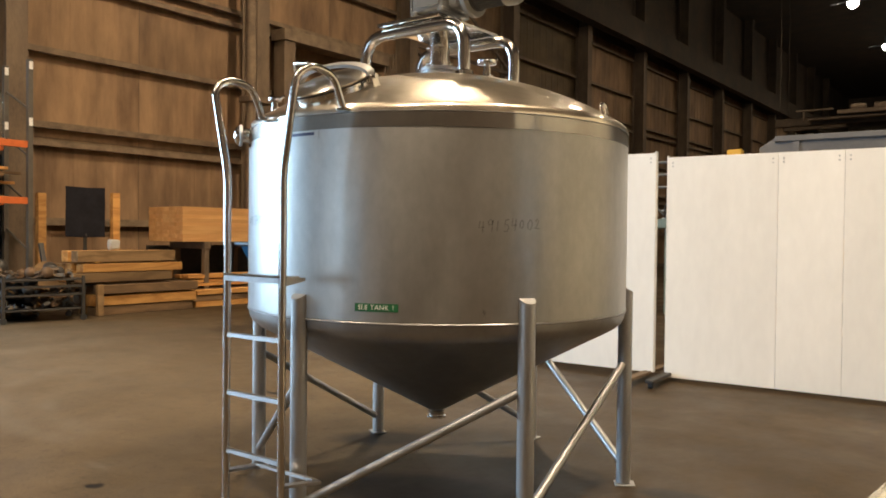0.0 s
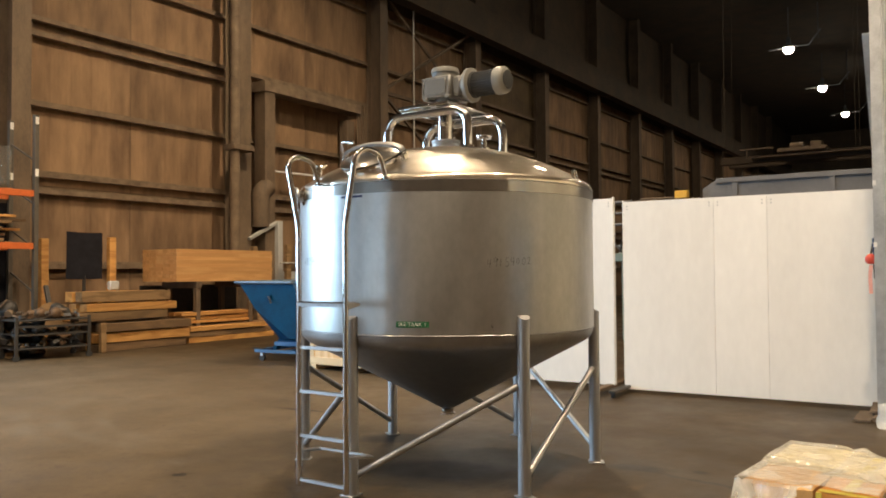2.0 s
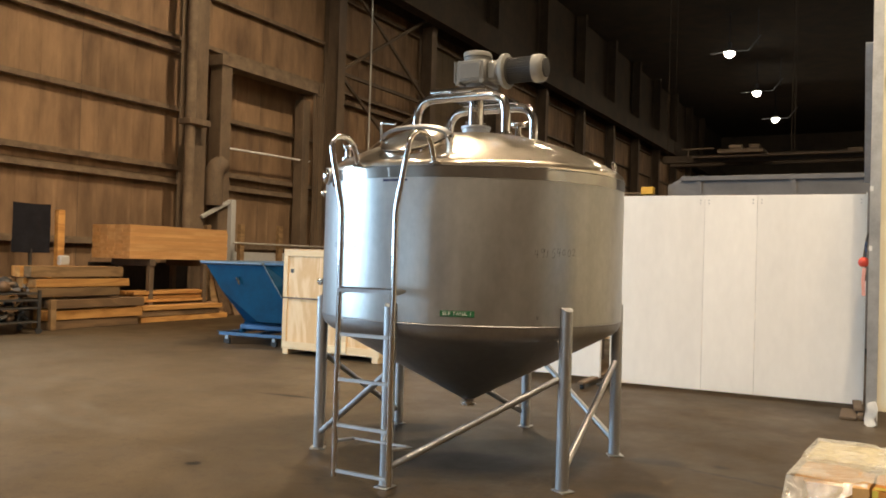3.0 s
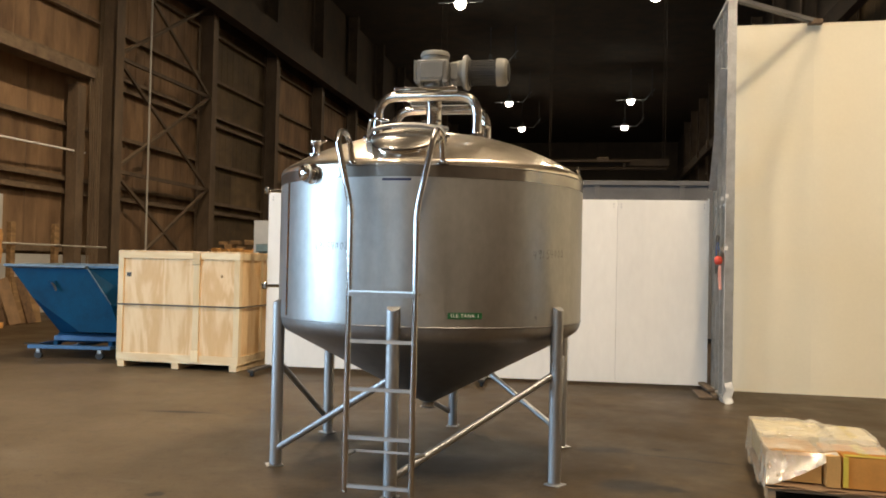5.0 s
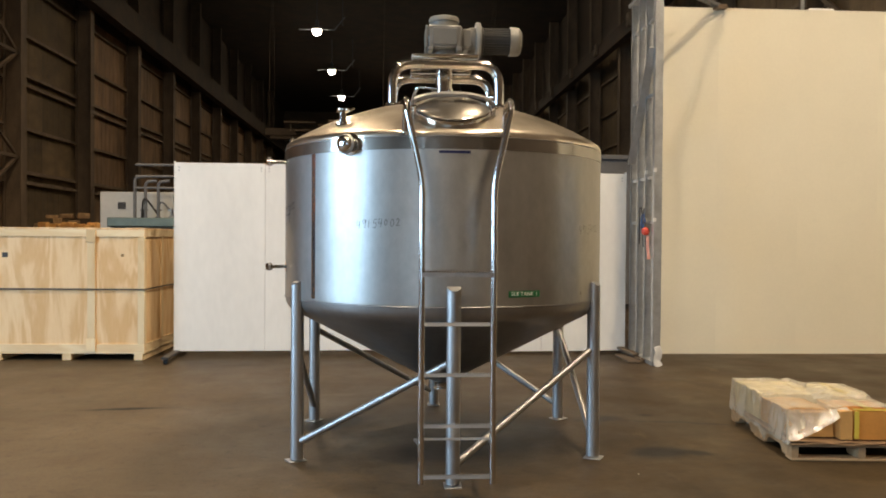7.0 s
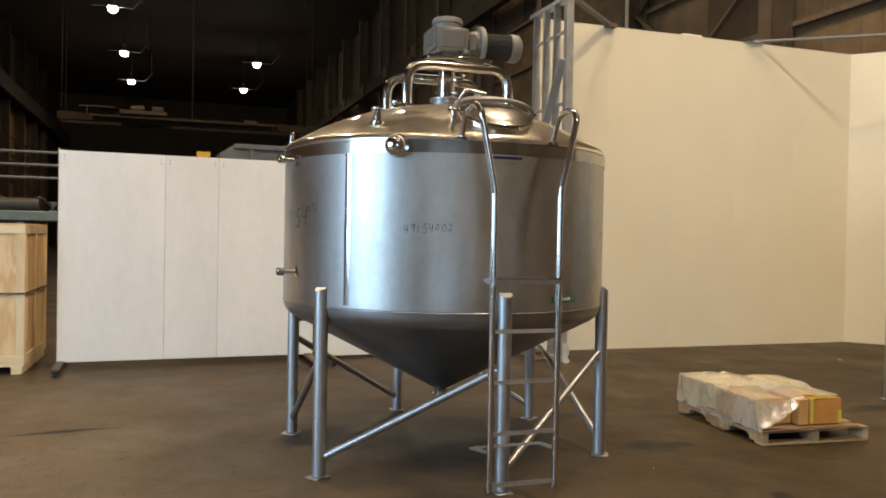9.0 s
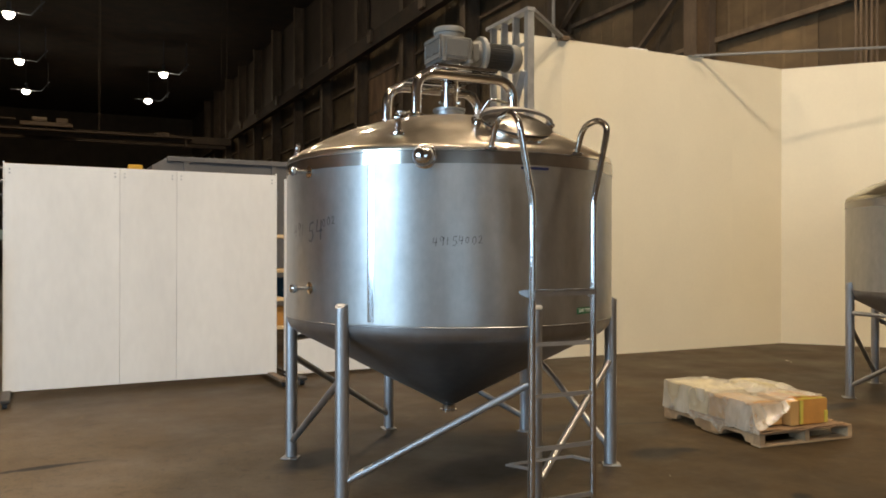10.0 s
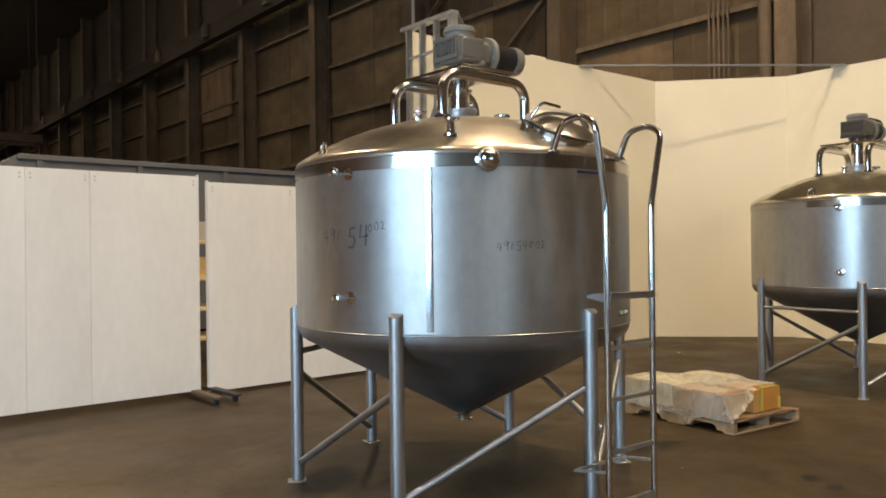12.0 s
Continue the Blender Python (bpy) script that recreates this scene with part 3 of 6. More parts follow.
wall_west = solid("wall_west", west, FARWALL, "tall brown weathered hall wall with steel columns and girts", "wall", kind="structure")
wall_east = solid("wall_east", box(X1, X1 + 0.25, Y0, Y1, 0, ROOF), FARWALL, "tall dark hall wall with steel columns and girts", "wall", kind="structure")


def sheet_mesh(width, height, name="cladding_sheet", mat=SHEETS):
    """Ribbed sheet, facing +x, standing on its base line, y from 0 to width."""
    bm = bmesh.new()
    pitch, k = 0.52, 0
    xs = []
    while k * pitch < width - 0.01:
        y = k * pitch
        xs += [(y, 0.0), (min(width, y + 0.40), 0.0), (min(width, y + 0.43), 0.012), (min(width, y + 0.49), 0.012)]
        k += 1
    xs.append((width, 0.0))
    low = [bm.verts.new((d, y, 0)) for y, d in xs]
    top = [bm.verts.new((d, y, height)) for y, d in xs]
    for i in range(len(xs) - 1):
        bm.faces.new((low[i], low[i + 1], top[i + 1], top[i]))
    return finish(name, bm, mat, 0)


def ibeam(length, depth, flange, mat, name, web=0.02):
    """An I-section standing up z, its web along x from 0 to depth."""
    bm = bmesh.new()
    box(0, web * 1.4, -flange / 2, flange / 2, 0, length, bm=bm)
    box(depth - web * 1.4, depth, -flange / 2, flange / 2, 0, length, bm=bm)
    box(web * 1.4, depth - web * 1.4, -web / 2, web / 2, 0, length, bm=bm)
    return finish(name, bm, mat, 0)


def girt_mesh(length, name="girt"):
    """A channel with a lip, along y."""
    bm = bmesh.new()
    box(0, 0.16, 0, length, 0, 0.014, bm=bm)
    box(0.146, 0.16, 0, length, 0.014, 0.11, bm=bm)
    box(0, 0.014, 0, length, 0.014, 0.16, bm=bm)
    return finish(name, bm, GIRT, 0)


def hall_side(wall, x, face, first, spacing, count, tiers, girts, mat, dark_bays=()):
    """Columns, girts and sheets of one long side; face is +1 where it looks to +x."""
    turn = Matrix.Identity(4) if face > 0 else Matrix.Rotation(math.pi, 4, "Z")
    half = spacing / 2
    tall = 11.14 if face > 0 else ROOF
    column = ibeam(tall, 0.62, 0.42, RUST, "column")
    # lamp falloff above the girder is painted as a darker column top
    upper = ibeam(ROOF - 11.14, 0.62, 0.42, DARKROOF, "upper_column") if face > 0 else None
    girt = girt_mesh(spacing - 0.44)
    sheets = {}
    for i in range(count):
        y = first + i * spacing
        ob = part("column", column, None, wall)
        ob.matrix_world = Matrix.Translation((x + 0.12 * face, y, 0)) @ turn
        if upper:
            ob = part("upper_column", upper, None, wall, "column top coloured dark for shade")
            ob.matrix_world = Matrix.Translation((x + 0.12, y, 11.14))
        y0 = y + 0.22
        for z in girts:
            ob = part("girt", girt, None, wall)
            ob.matrix_world = Matrix.Translation((x + 0.03 * face, y0 if face > 0 else y0 + spacing - 0.44, z)) @ turn
        for z0, z1 in zip(tiers, tiers[1:]):
            # bays listed here take the darker cladding colour
            key = (round(z1 - z0, 3), i in dark_bays)
            if key not in sheets:
                sheets[key] = sheet_mesh(half - 0.01, z1 - z0 - 0.012, mat=SHEETS_E if i in dark_bays else mat)
            for s in range(2):
                ob = part("cladding_sheet", sheets[key], None, wall)
                yy = y + s * half
                ob.matrix_world = Matrix.Translation((x + (0.012 + 0.004 * s) * face, yy if face > 0 else yy + half, z0)) @ turn


TIERS_W = [0.12, 1.8, 3.62, 5.45, 7.05, 8.85, 10.7, 11.2]
GIRTS_W = [1.72, 3.42, 3.80, 5.40, 7.0, 7.35, 8.8, 10.65]
hall_side(wall_west, X0, 1, 3.35, 6.27, 13, TIERS_W, GIRTS_W, SHEETS, (3,))
TIERS_E = [3.0, 4.8, 6.6, 8.4, 10.2, 12.0]
GIRTS_E = [4.7, 5.0, 6.5, 8.3, 10.1]
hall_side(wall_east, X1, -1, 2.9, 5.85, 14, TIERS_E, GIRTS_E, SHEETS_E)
# the stretch of the west wall before the loading door and beyond it
for z0, z1 in zip(TIERS_W, TIERS_W[1:]):
    ob = part("cladding_sheet", sheet_mesh(3.3 + 1.25, z1 - z0 - 0.012), None, wall_west)
    ob.matrix_world = Matrix.Translation((X0 + 0.012, DOOR_Y1 + 0.15, z0))
for z in GIRTS_W:
    ob = part("girt", girt_mesh(3.1 + 1.2), None, wall_west)
    ob.matrix_world = Matrix.Translation((X0 + 0.03, DOOR_Y1 + 0.15, z))

# wind bracing, downpipe, door frame and conduits on the west wall
for z0 in (0.7, 4.3, 7.9):
    for a, b in (((15.95, z0), (22.1, z0 + 3.6)), ((15.95, z0 + 3.6), (22.1, z0))):
        part("cross_brace", sweep([(-13.45, a[0], a[1]), (-13.45, b[0], b[1])], 0, flat=(0.10, 0.09)), RUST, wall_west)
    part("strut", box(-13.5, -13.4, 15.95, 22.0, z0 - 0.06, z0 + 0.06), RUST, wall_west)
part("conduit", rod((-13.35, 17.75, 0), (-13.35, 17.75, 13), 0.032, 10), STRIPE, wall_west, "pale vertical conduit pipe")
part("downpipe", rod((-13.05, 9.05, 0), (-13.05, 9.05, 14), 0.13, 16), GIRT, wall_west, "tall round rusty downpipe")
part("pipe_bracket", box(-13.3, -12.85, 8.86, 9.6, 4.95, 5.1, 0.01), RUST, wall_west)
part("door_jamb", box(-13.7, -13.25, 10.35, 10.75, 0, 6.9, 0.01), RUST, wall_west)
part("door_jamb", box(-13.75, -13.4, 14.1, 14.45, 0, 6.6, 0.01), RUST, wall_west)
part("door_lintel", box(-13.75, -13.2, 10.3, 14.6, 6.85, 7.15, 0.01), GIRT, wall_west)
part("door_post", box(-13.3, -13.1, 10.72, 10.9, 0, 3.1, 0.01), PALEGREY, wall_west, "pale painted post")
part("bracket_strut", sweep([(-13.2, 9.7, 2.55), (-13.2, 10.75, 3.05)], 0, flat=(0.1, 0.08)), PALEGREY, wall_west)
part("dado", box(-13.95, -13.78, 9.7, 15.4, 0.0, 1.63), PALEGREY, wall_west, "pale lower wall strip")
part("hand_rail", rod((-12.5, 10.2, 1.87), (-12.5, 14.3, 1.86), 0.022, 8), STRIPE, wall_west, "thin pale rail between posts")
part("bright_rail", rod((-13.5, 10.95, 4.60), (-13.5, 14.6, 4.66), 0.03, 8), WHITEPANEL, wall_west, "pale thin rail across the doorway")
part("air_duct", sweep([(-13.35, 10.25, 2.9), (-13.35, 10.25, 3.9), (-13.35, 10.55, 4.1)], 0.26, 16, bend=0.3), RUST, wall_west)
for k in range(5):
    part("wall_cable", sweep([(-13.3, 14.55 + 0.12 * k, 1.2), (-13.3, 14.6 + 0.1 * k, 4.0), (-13.3, 14.5 + 0.13 * k, 7.0 + 0.1 * k)], 0.03, 6), RUST, wall_west)

# crane rails, pipes and brackets high on the east wall
# paler panel stands in for lamp light on this stretch of wall
part("patch_panel", box(11.22, 11.26, 28.5, 31.9, 7.85, 10.4, 0.004), SHEETS, wall_east, "paler brown panel painting the lit patch of wall")
part("crane_rail", box(10.1, 10.45, Y0, Y1, 10.9, 11.6), DARKROOF, wall_east)
for k in range(9):
    y = 17.0 + 5.75 * k
    part("rail_bracket", box(9.92, 10.08, y - 0.22, y + 0.22, 11.05, 11.65, 0.02), RUST, wall_east, "bracket plate on the crane rail")
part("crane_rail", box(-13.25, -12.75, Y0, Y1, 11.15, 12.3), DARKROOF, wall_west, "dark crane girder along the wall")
# upper wall coloured dark where the lamp light fades out
part("upper_wall", box(X0 + 0.004, X0 + 0.03, DOOR_Y1, Y1, 11.22, ROOF - 0.01), DARKROOF, wall_west, "upper wall coloured dark for shade")
part("riser_pipe", rod((10.72, 3.35, 0), (10.72, 3.35, 13), 0.13, 16), RUST, wall_east)
for k in range(5):
    part("conduit", rod((11.0, 4.3 + 0.11 * k, 2), (11.0, 4.3 + 0.11 * k, 11), 0.025, 8), RUST, wall_east)
for a, b in (((8.95, 4.3), (14.6, 8.3)), ((8.95, 8.3), (14.6, 4.3)), ((8.95, 12.3), (14.6, 8.3))):
    part("cross_brace", sweep([(10.95, a[0], a[1]), (10.95, b[0], b[1])], 0, flat=(0.14, 0.1)), RUST, wall_east)
part("bent_pipe", sweep([(10.3, 14.0, 12), (10.3, 14.0, 7.35), (10.3, 12.6, 7.1)], 0.05, 10, bend=0.3), STRIPE, wall_east)
crane = thing("bridge_crane", "dim rusty crane bridge hung under the dark roof", "crane", m=Matrix.Translation((0, 36.0, 0)))
for y in (0.0, 1.6):
    part("girder", box(-7.2, 5.2, y, y + 0.3, 6.95, 7.32, 0.01), DARKROOF, crane)
    for x in (-7.0, -1.0, 5.0):
        part("hanger", rod((x, y + 0.15, 7.31), (x, y + 0.15, ROOF), 0.013, 8), DARKROOF, crane)
part("walkway", box(-5.6, 3.2, -0.55, -0.02, 7.12, 7.17, 0.004), RUST, crane, "rusty walkway plate")
trolley = part("trolley", box(-4.4, -2.2, -0.35, 1.9, 7.34, 7.52, 0.02), RUST, crane, "rusty hoist trolley")
part("hoist_drum", rod((-3.9, 0.3, 7.68), (-3.3, 0.3, 7.68), 0.16, 16), RUST, trolley)
part("motor_box", box(-2.9, -2.4, -0.3, 0.2, 7.525, 7.75, 0.02), RUST, trolley)
part("cable_tray", box(-6.2, -4.6, -0.2, -0.02, 7.6, 7.66, 0.004), RUST, crane)
part("tray_stay", box(-5.9, -5.84, -0.14, -0.06, 7.17, 7.6), RUST, crane)
part("motor_box", box(1.5, 2.1, -0.5, -0.02, 7.18, 7.36, 0.02), RUST, crane)
part("hook_block", box(2.85, 3.0, -0.3, -0.1, 6.75, 7.12, 0.02), RUST, crane)


# ---- high-bay lamps ----
def high_bay_lamp():
    t = thing("high_bay_lamp", "lit warm high-bay lamp hung under the dark roof", "lamp", "high-bay lamps in two rows")
    part("reflector", lathe([(0.09, 0.2), (0.11, 0.16), (0.24, 0.05), (0.34, -0.14), (0.335, -0.14), (0.23, 0.04), (0.1, 0.14), (0.09, 0.2)], 24), LAMPSHADE, t)
    part("ballast_box", box(-0.11, 0.11, -0.11, 0.11, 0.2, 0.5, 0.015), LAMPSHADE, t)
    part("bulb", lathe([(0.28 * math.sin(math.pi * i / 14), -0.16 - 0.28 * math.cos(math.pi * i / 14)) if 0 < i < 14 else (0.0, -0.16 - 0.28 * math.cos(math.pi * i / 14)) for i in range(15)], 20), BULB, t, "glowing warm white bulb")
    part("hanger", sweep([(-1.1, 0, -0.10), (-0.34, 0, -0.06), (-0.24, 0, 0.06)], 0, flat=(0.06, 0.06)), GREYSTEEL, t)
    part("hanger", sweep([(0.24, 0, 0.06), (0.34, 0, -0.06), (1.1, 0, -0.10)], 0, flat=(0.06, 0.06)), GREYSTEEL, t)
    part("strut", sweep([(1.08, 0, -0.10), (1.75, 0, 0.75)], 0, flat=(0.06, 0.06)), GREYSTEEL, t)
    part("stay", rod((1.6, 0, 0.2), (1.6, 0, ROOF - LAMP_Z), 0.03, 8), LAMPSHADE, t)
    part("stem", rod((0, 0, 0.5), (0, 0, ROOF - LAMP_Z), 0.025, 8), LAMPSHADE, t)
    return t


lamp = high_bay_lamp()
lamp.matrix_world = pose(*LAMP_SPOTS[0], LAMP_Z)
for lx, ly in LAMP_SPOTS[1:]:
    copy_thing(lamp, pose(lx, ly, LAMP_Z))

# ---- the white cove of studio walls ----
COVE_TOP, COVE_BASE = 4.76, 0.0


def cove_wall(name, a, b, label):
    a, b = Vector((*a, 0)), Vector((*b, 0))
    d = b - a
    m = Matrix.Translation(a) @ Matrix.Rotation(math.atan2(d.y, d.x), 4, "Z")
    n = max(1, round(d.length / 1.22))
    w = solid(name, box(0, d.length, 0.012, 0.11, COVE_BASE, COVE_TOP), GALV, label, "wall", m=m, kind="structure")
    for k in range(n):
        x = d.length * k / n
        part("wallboard", box(x, x + d.length / n, 0.0, 0.012, COVE_BASE, COVE_TOP), CREAM, w)
    part("top_track", box(0, d.length, -0.003, 0.115, COVE_TOP, COVE_TOP + 0.012), CREAM, w)
    return w


C0, C1, C2, C3 = (2.93, 4.46), (8.62, 4.40), (10.22, 2.68), (10.24, -2.2)
cove_wall("wall_1", C0, C1, "tall cream painted studio wall")
cove_wall("wall_2", C1, C2, "tall cream painted studio wall set at an angle")
cove_wall("wall_3", C2, C3, "tall cream painted studio wall beside the tanks")

stud = thing("stud_frame", "open galvanised steel stud frame at the wall's end", "stud frame", m=Matrix.Translation((2.9, 3.5, 0)))
STUD_TOP = 4.77
for k in range(4):
    y = 0.0 + 0.31 * k
    bm = bmesh.new()
    box(-0.045, 0.045, y, y + 0.004, 0.05, STUD_TOP, bm=bm)
    box(-0.045, -0.041, y, y + 0.045, 0.05, STUD_TOP, bm=bm)
    box(0.041, 0.045, y, y + 0.045, 0.05, STUD_TOP, bm=bm)
    part("stud", bm, GALV, stud, smooth=0)
part("end_stud", box(-0.05, 0.05, -0.05, -0.004, 0.05, STUD_TOP), GALV, stud)
part("base_track", box(-0.06, 0.06, -0.05, 0.95, 0.0, 0.05), GALV, stud)
part("top_track", box(-0.06, 0.06, -0.06, 1.08, STUD_TOP, STUD_TOP + 0.05), GALV, stud)
for z in (1.78, 2.35, 3.4, 4.35):
    part("bridging_channel", box(-0.02, 0.02, 0.0, 0.95, z, z + 0.035), GALV, stud)
for z in (1.8, 2.42):
    for y in (-0.052, 0.3):
        part("clip", box(-0.052, -0.02, y, y + 0.03, z, z + 0.05), WHITEPANEL, stud)
part("diagonal_brace", sweep([(-0.07, 0.0, 3.98), (-0.07, 0.85, 2.6)], 0, flat=(0.1, 0.03)), GALV, stud)
part("corner_strut", sweep([(0.03, -0.02, 4.80), (1.17, 0.94, 4.79)], 0, flat=(0.07, 0.05)), GREYSTEEL, stud, "dark steel strut to the wall top")
part("strut_hook", box(1.08, 1.25, 0.86, 0.955, 4.74, 4.80, 0.004), RUST, stud)
part("bent_foot_plate", sweep([(0.0, -0.06, 0.24), (0.025, -0.09, 0.15), (-0.03, -0.10, 0.07), (0.02, -0.13, 0.0)], 0, flat=(0.09, 0.01), bend=0.05), GALV, stud, "crumpled shiny metal end")
part("foot", box(-0.13, -0.065, 0.2, 1.2, 0.0, 0.05, 0.006), RUST, stud, "rusty angle along the base")
part("foot", box(-0.30, -0.135, 0.15, 0.75, 0.0, 0.03, 0.006), RUST, stud)
part("hanging_grip", lathe([(0.0, -0.052), (0.03, -0.046), (0.05, -0.02), (0.052, 0.012), (0.036, 0.042), (0.014, 0.055), (0.0, 0.055)], 18, m=Matrix.Translation((-0.10, 0.12, 1.68))), RED, stud, "round red plastic grip on a hanging cable")
part("hanging_tape", sweep([(-0.09, 0.06, 1.62), (-0.10, 0.04, 1.5), (-0.09, 0.01, 1.33)], 0, flat=(0.035, 0.006), bend=0.05), PINKTAPE, stud, "faded pink tape end")
part("hanging_cord", sweep([(-0.06, 0.42, 2.0), (-0.09, 0.27, 1.86), (-0.10, 0.12, 1.72)], 0.009, 8, bend=0.1), DARKSTEEL, stud)
part("hanging_cord", sweep([(-0.07, 0.45, 2.0), (-0.09, 0.40, 1.75), (-0.08, 0.43, 1.52)], 0.008, 8, bend=0.1), DARKSTEEL, stud)
part("hanging_cord", sweep([(-0.07, 0.28, 1.98), (-0.09, 0.30, 1.75), (-0.08, 0.26, 1.48)], 0.008, 8, bend=0.1), DARKSTEEL, stud)
bm = bmesh.new()
bmesh.ops.create_grid(bm, x_segments=5, y_segments=8, size=0.5)
for v in bm.verts:
    p = v.co.copy()
    v.co = Vector((-0.085 + 0.03 * noise.noise(p * 3), 0.25 + p.x * (0.13 - 0.05 * p.y), 1.80 + p.y * 0.2))
bmesh.ops.solidify(bm, geom=bm.faces[:], thickness=0.004)
part("hanging_rag", bm, RAGBLUE, stud, "small crumpled blue rag")

brace = thing("wall_brace_bar", "thin pale bar bracing the studio walls across the corner", "brace bar")
part("bar", sweep([(6.66, 4.44, 4.80), (10.27, 1.72, 4.80)], 0, flat=(0.034, 0.034)), GREYSTEEL, brace)
part("bracket", box(6.5, 6.8, 4.36, 4.52, 4.772, 4.778), GALV, brace)
part("bracket", box(10.1, 10.32, 1.6, 1.85, 4.772, 4.778), GALV, brace)
clip = tagged(solid("wall_top_clip", box(5.35, 5.7, 4.44, 4.56, 4.772, 4.80, 0.004), WHITEPANEL, "small white metal clip on the wall top", "clip"))


# ---- the tank ----
R = 1.217


KNUCKLE, CROWN = 0.05, 2.256
CROWN_Z = 2.62 - CROWN
TANGENT_R = (R - KNUCKLE) * CROWN / (CROWN - KNUCKLE)


def dome_z(r):
    """Height of the dished top at a radius: a wide crown that runs into a tight knuckle."""
    if r > TANGENT_R:
        return 2.236 + math.sqrt(max(0.0, KNUCKLE ** 2 - (r - R + KNUCKLE) ** 2))
    return CROWN_Z + math.sqrt(CROWN * CROWN - r * r)


def tank(name, label, m, bar_pair, ladder, legs_az, marks, motor_turn=0.0, gear_paint=GEAR_GREY, dome_steel=DOME, group="stainless cone tanks"):
    t = thing(name, label, "tank", group, m)
    shell = part("shell", lathe([(R - 0.004, 1.13), (R, 1.145), (R, 1.148), (R, 1.16), (R, 2.13), (R, 2.145)], 128), BRUSHED, t, "satin brushed steel shell")
    part("weld_seam", lathe([(R, 1.127), (R + 0.004, 1.131), (R + 0.004, 1.137), (R, 1.141)], 128), CONE, shell)
    part("top_band", lathe([(R, 2.145), (R + 0.003, 2.1455), (R + 0.003, 2.15), (R + 0.003, 2.218), (R + 0.003, 2.2225), (R, 2.223)], 128), BAND, t, "brightly polished band")
    prof = [(R, 2.226), (R, 2.236)]
    meet = math.acos((R - KNUCKLE) / (CROWN - KNUCKLE))
    prof += [(R - KNUCKLE + KNUCKLE * math.cos(a), 2.236 + KNUCKLE * math.sin(a)) for a in [meet * i / 8 for i in range(1, 9)]]
    prof += [(TANGENT_R * (1 - i / 18), dome_z(TANGENT_R * (1 - i / 18)) if i < 18 else 2.62) for i in range(1, 19)]
    part("dome", lathe(prof, 128), dome_steel, t, "polished dished top")
    part("dome_seam", lathe([(R, 2.224), (R + 0.004, 2.2255), (R + 0.004, 2.2285), (R, 2.230)], 128), CONE, t)
    cone_prof = [(R - 0.004, 1.13), (R - 0.008, 1.095), (R - 0.026, 1.06), (R - 0.065, 1.028)]
    cone_prof += [(R - 0.065 + (0.055 - R + 0.065) * i / 10, 1.028 - 0.583 * i / 10) for i in range(1, 11)]
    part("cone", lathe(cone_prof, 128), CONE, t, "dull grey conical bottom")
    part("outlet", lathe([(0.055, 0.445), (0.05, 0.43), (0.05, 0.405), (0.064, 0.4), (0.064, 0.388), (0.04, 0.388), (0.04, 0.43), (0.0, 0.43)], 24), POLISHED, t)

    # legs and their diagonal braces
    ends = []
    for az in legs_az:
        c = ring_at(az, 1.221, 0)
        ends.append(c)
        bm = bmesh.new()
        bmesh.ops.create_cone(bm, cap_ends=True, segments=28, radius1=0.0455, radius2=0.0455, depth=1.25)
        for v in bm.verts:
            v.co.z += 0.64
            if v.co.z > 1.0:
                v.co.z = 1.268 - 0.55 * v.co.x
        leg = part("leg", bm, SATIN, t, "round steel pipe leg")
        leg.matrix_local = turned(az, 1.221, 0)
        part("foot_plate", box(-0.055, 0.072, -0.056, 0.056, 0.0, 0.01, 0.003), SATIN, leg)
    n = len(ends)
    for i in range(n):
        a, b = ends[i], ends[(i + 1) % n]
        d = (b - a).normalized()
        part("diagonal_brace", rod(a + d * 0.04 + Vector((0, 0, 0.145)), b - d * 0.04 + Vector((0, 0, 0.775)), 0.0245, 16), SATIN, t)
    a, b = ends[bar_pair[0]], ends[bar_pair[1]]
    part("cross_bar", rod(a + Vector((0, 0, 0.93)), b + Vector((0, 0, 0.93)), 0.022, 14), SATIN, t)

    # agitator drive on its portal frames
    drive = part("drive_plate", box(-0.26, 0.24, -0.33, 0.33, 2.925, 2.95, 0.004), POLISHED, t)
    spin = Matrix.Rotation(radians(motor_turn), 4, "Z")
    for sy in (-0.28, 0.28):
        zf = dome_z(math.hypot(0.4, sy)) - 0.02
        part("portal_pipe", sweep([(-0.4, sy, zf), (-0.4, sy, 2.885), (0.4, sy, 2.885), (0.4, sy, zf)], 0.0375, 18, bend=0.16), POLISHED, t, "bent polished pipe frame")
        for sx in (-0.4, 0.4):
            part("pipe_pad", lathe([(0.0, 0.0), (0.058, 0.0), (0.055, 0.02), (0.036, 0.03)], 24, m=Matrix.Translation((sx, sy, zf + 0.012))), POLISHED, t)
    part("shaft_tube", rod((0, 0, 2.6), (0, 0, 2.93), 0.066, 28), POLISHED, t)
    part("shaft_flange", lathe([(0.0, 2.61), (0.135, 2.61), (0.135, 2.632), (0.115, 2.637), (0.115, 2.665), (0.125, 2.668), (0.125, 2.688), (0.06, 2.692), (0.0, 2.692)], 32), SATIN, t)
    for k in range(6):
        az, z = 190 + 120 * (k % 3), 2.73 + 0.10 * (k // 3)
        part("shaft_bolt", rod(ring_at(az, 0.06, z), ring_at(az, 0.092, z), 0.014, 10), POLISHED, t)
    gear = part("gearbox", gearbox_mesh(), gear_paint, t, "grey painted finned gearbox")
    gear.matrix_local = spin
    neck = part("motor_neck", box(0.133, 0.22, -0.105, 0.105, 3.045, 3.205, 0.02), gear_paint, gear)
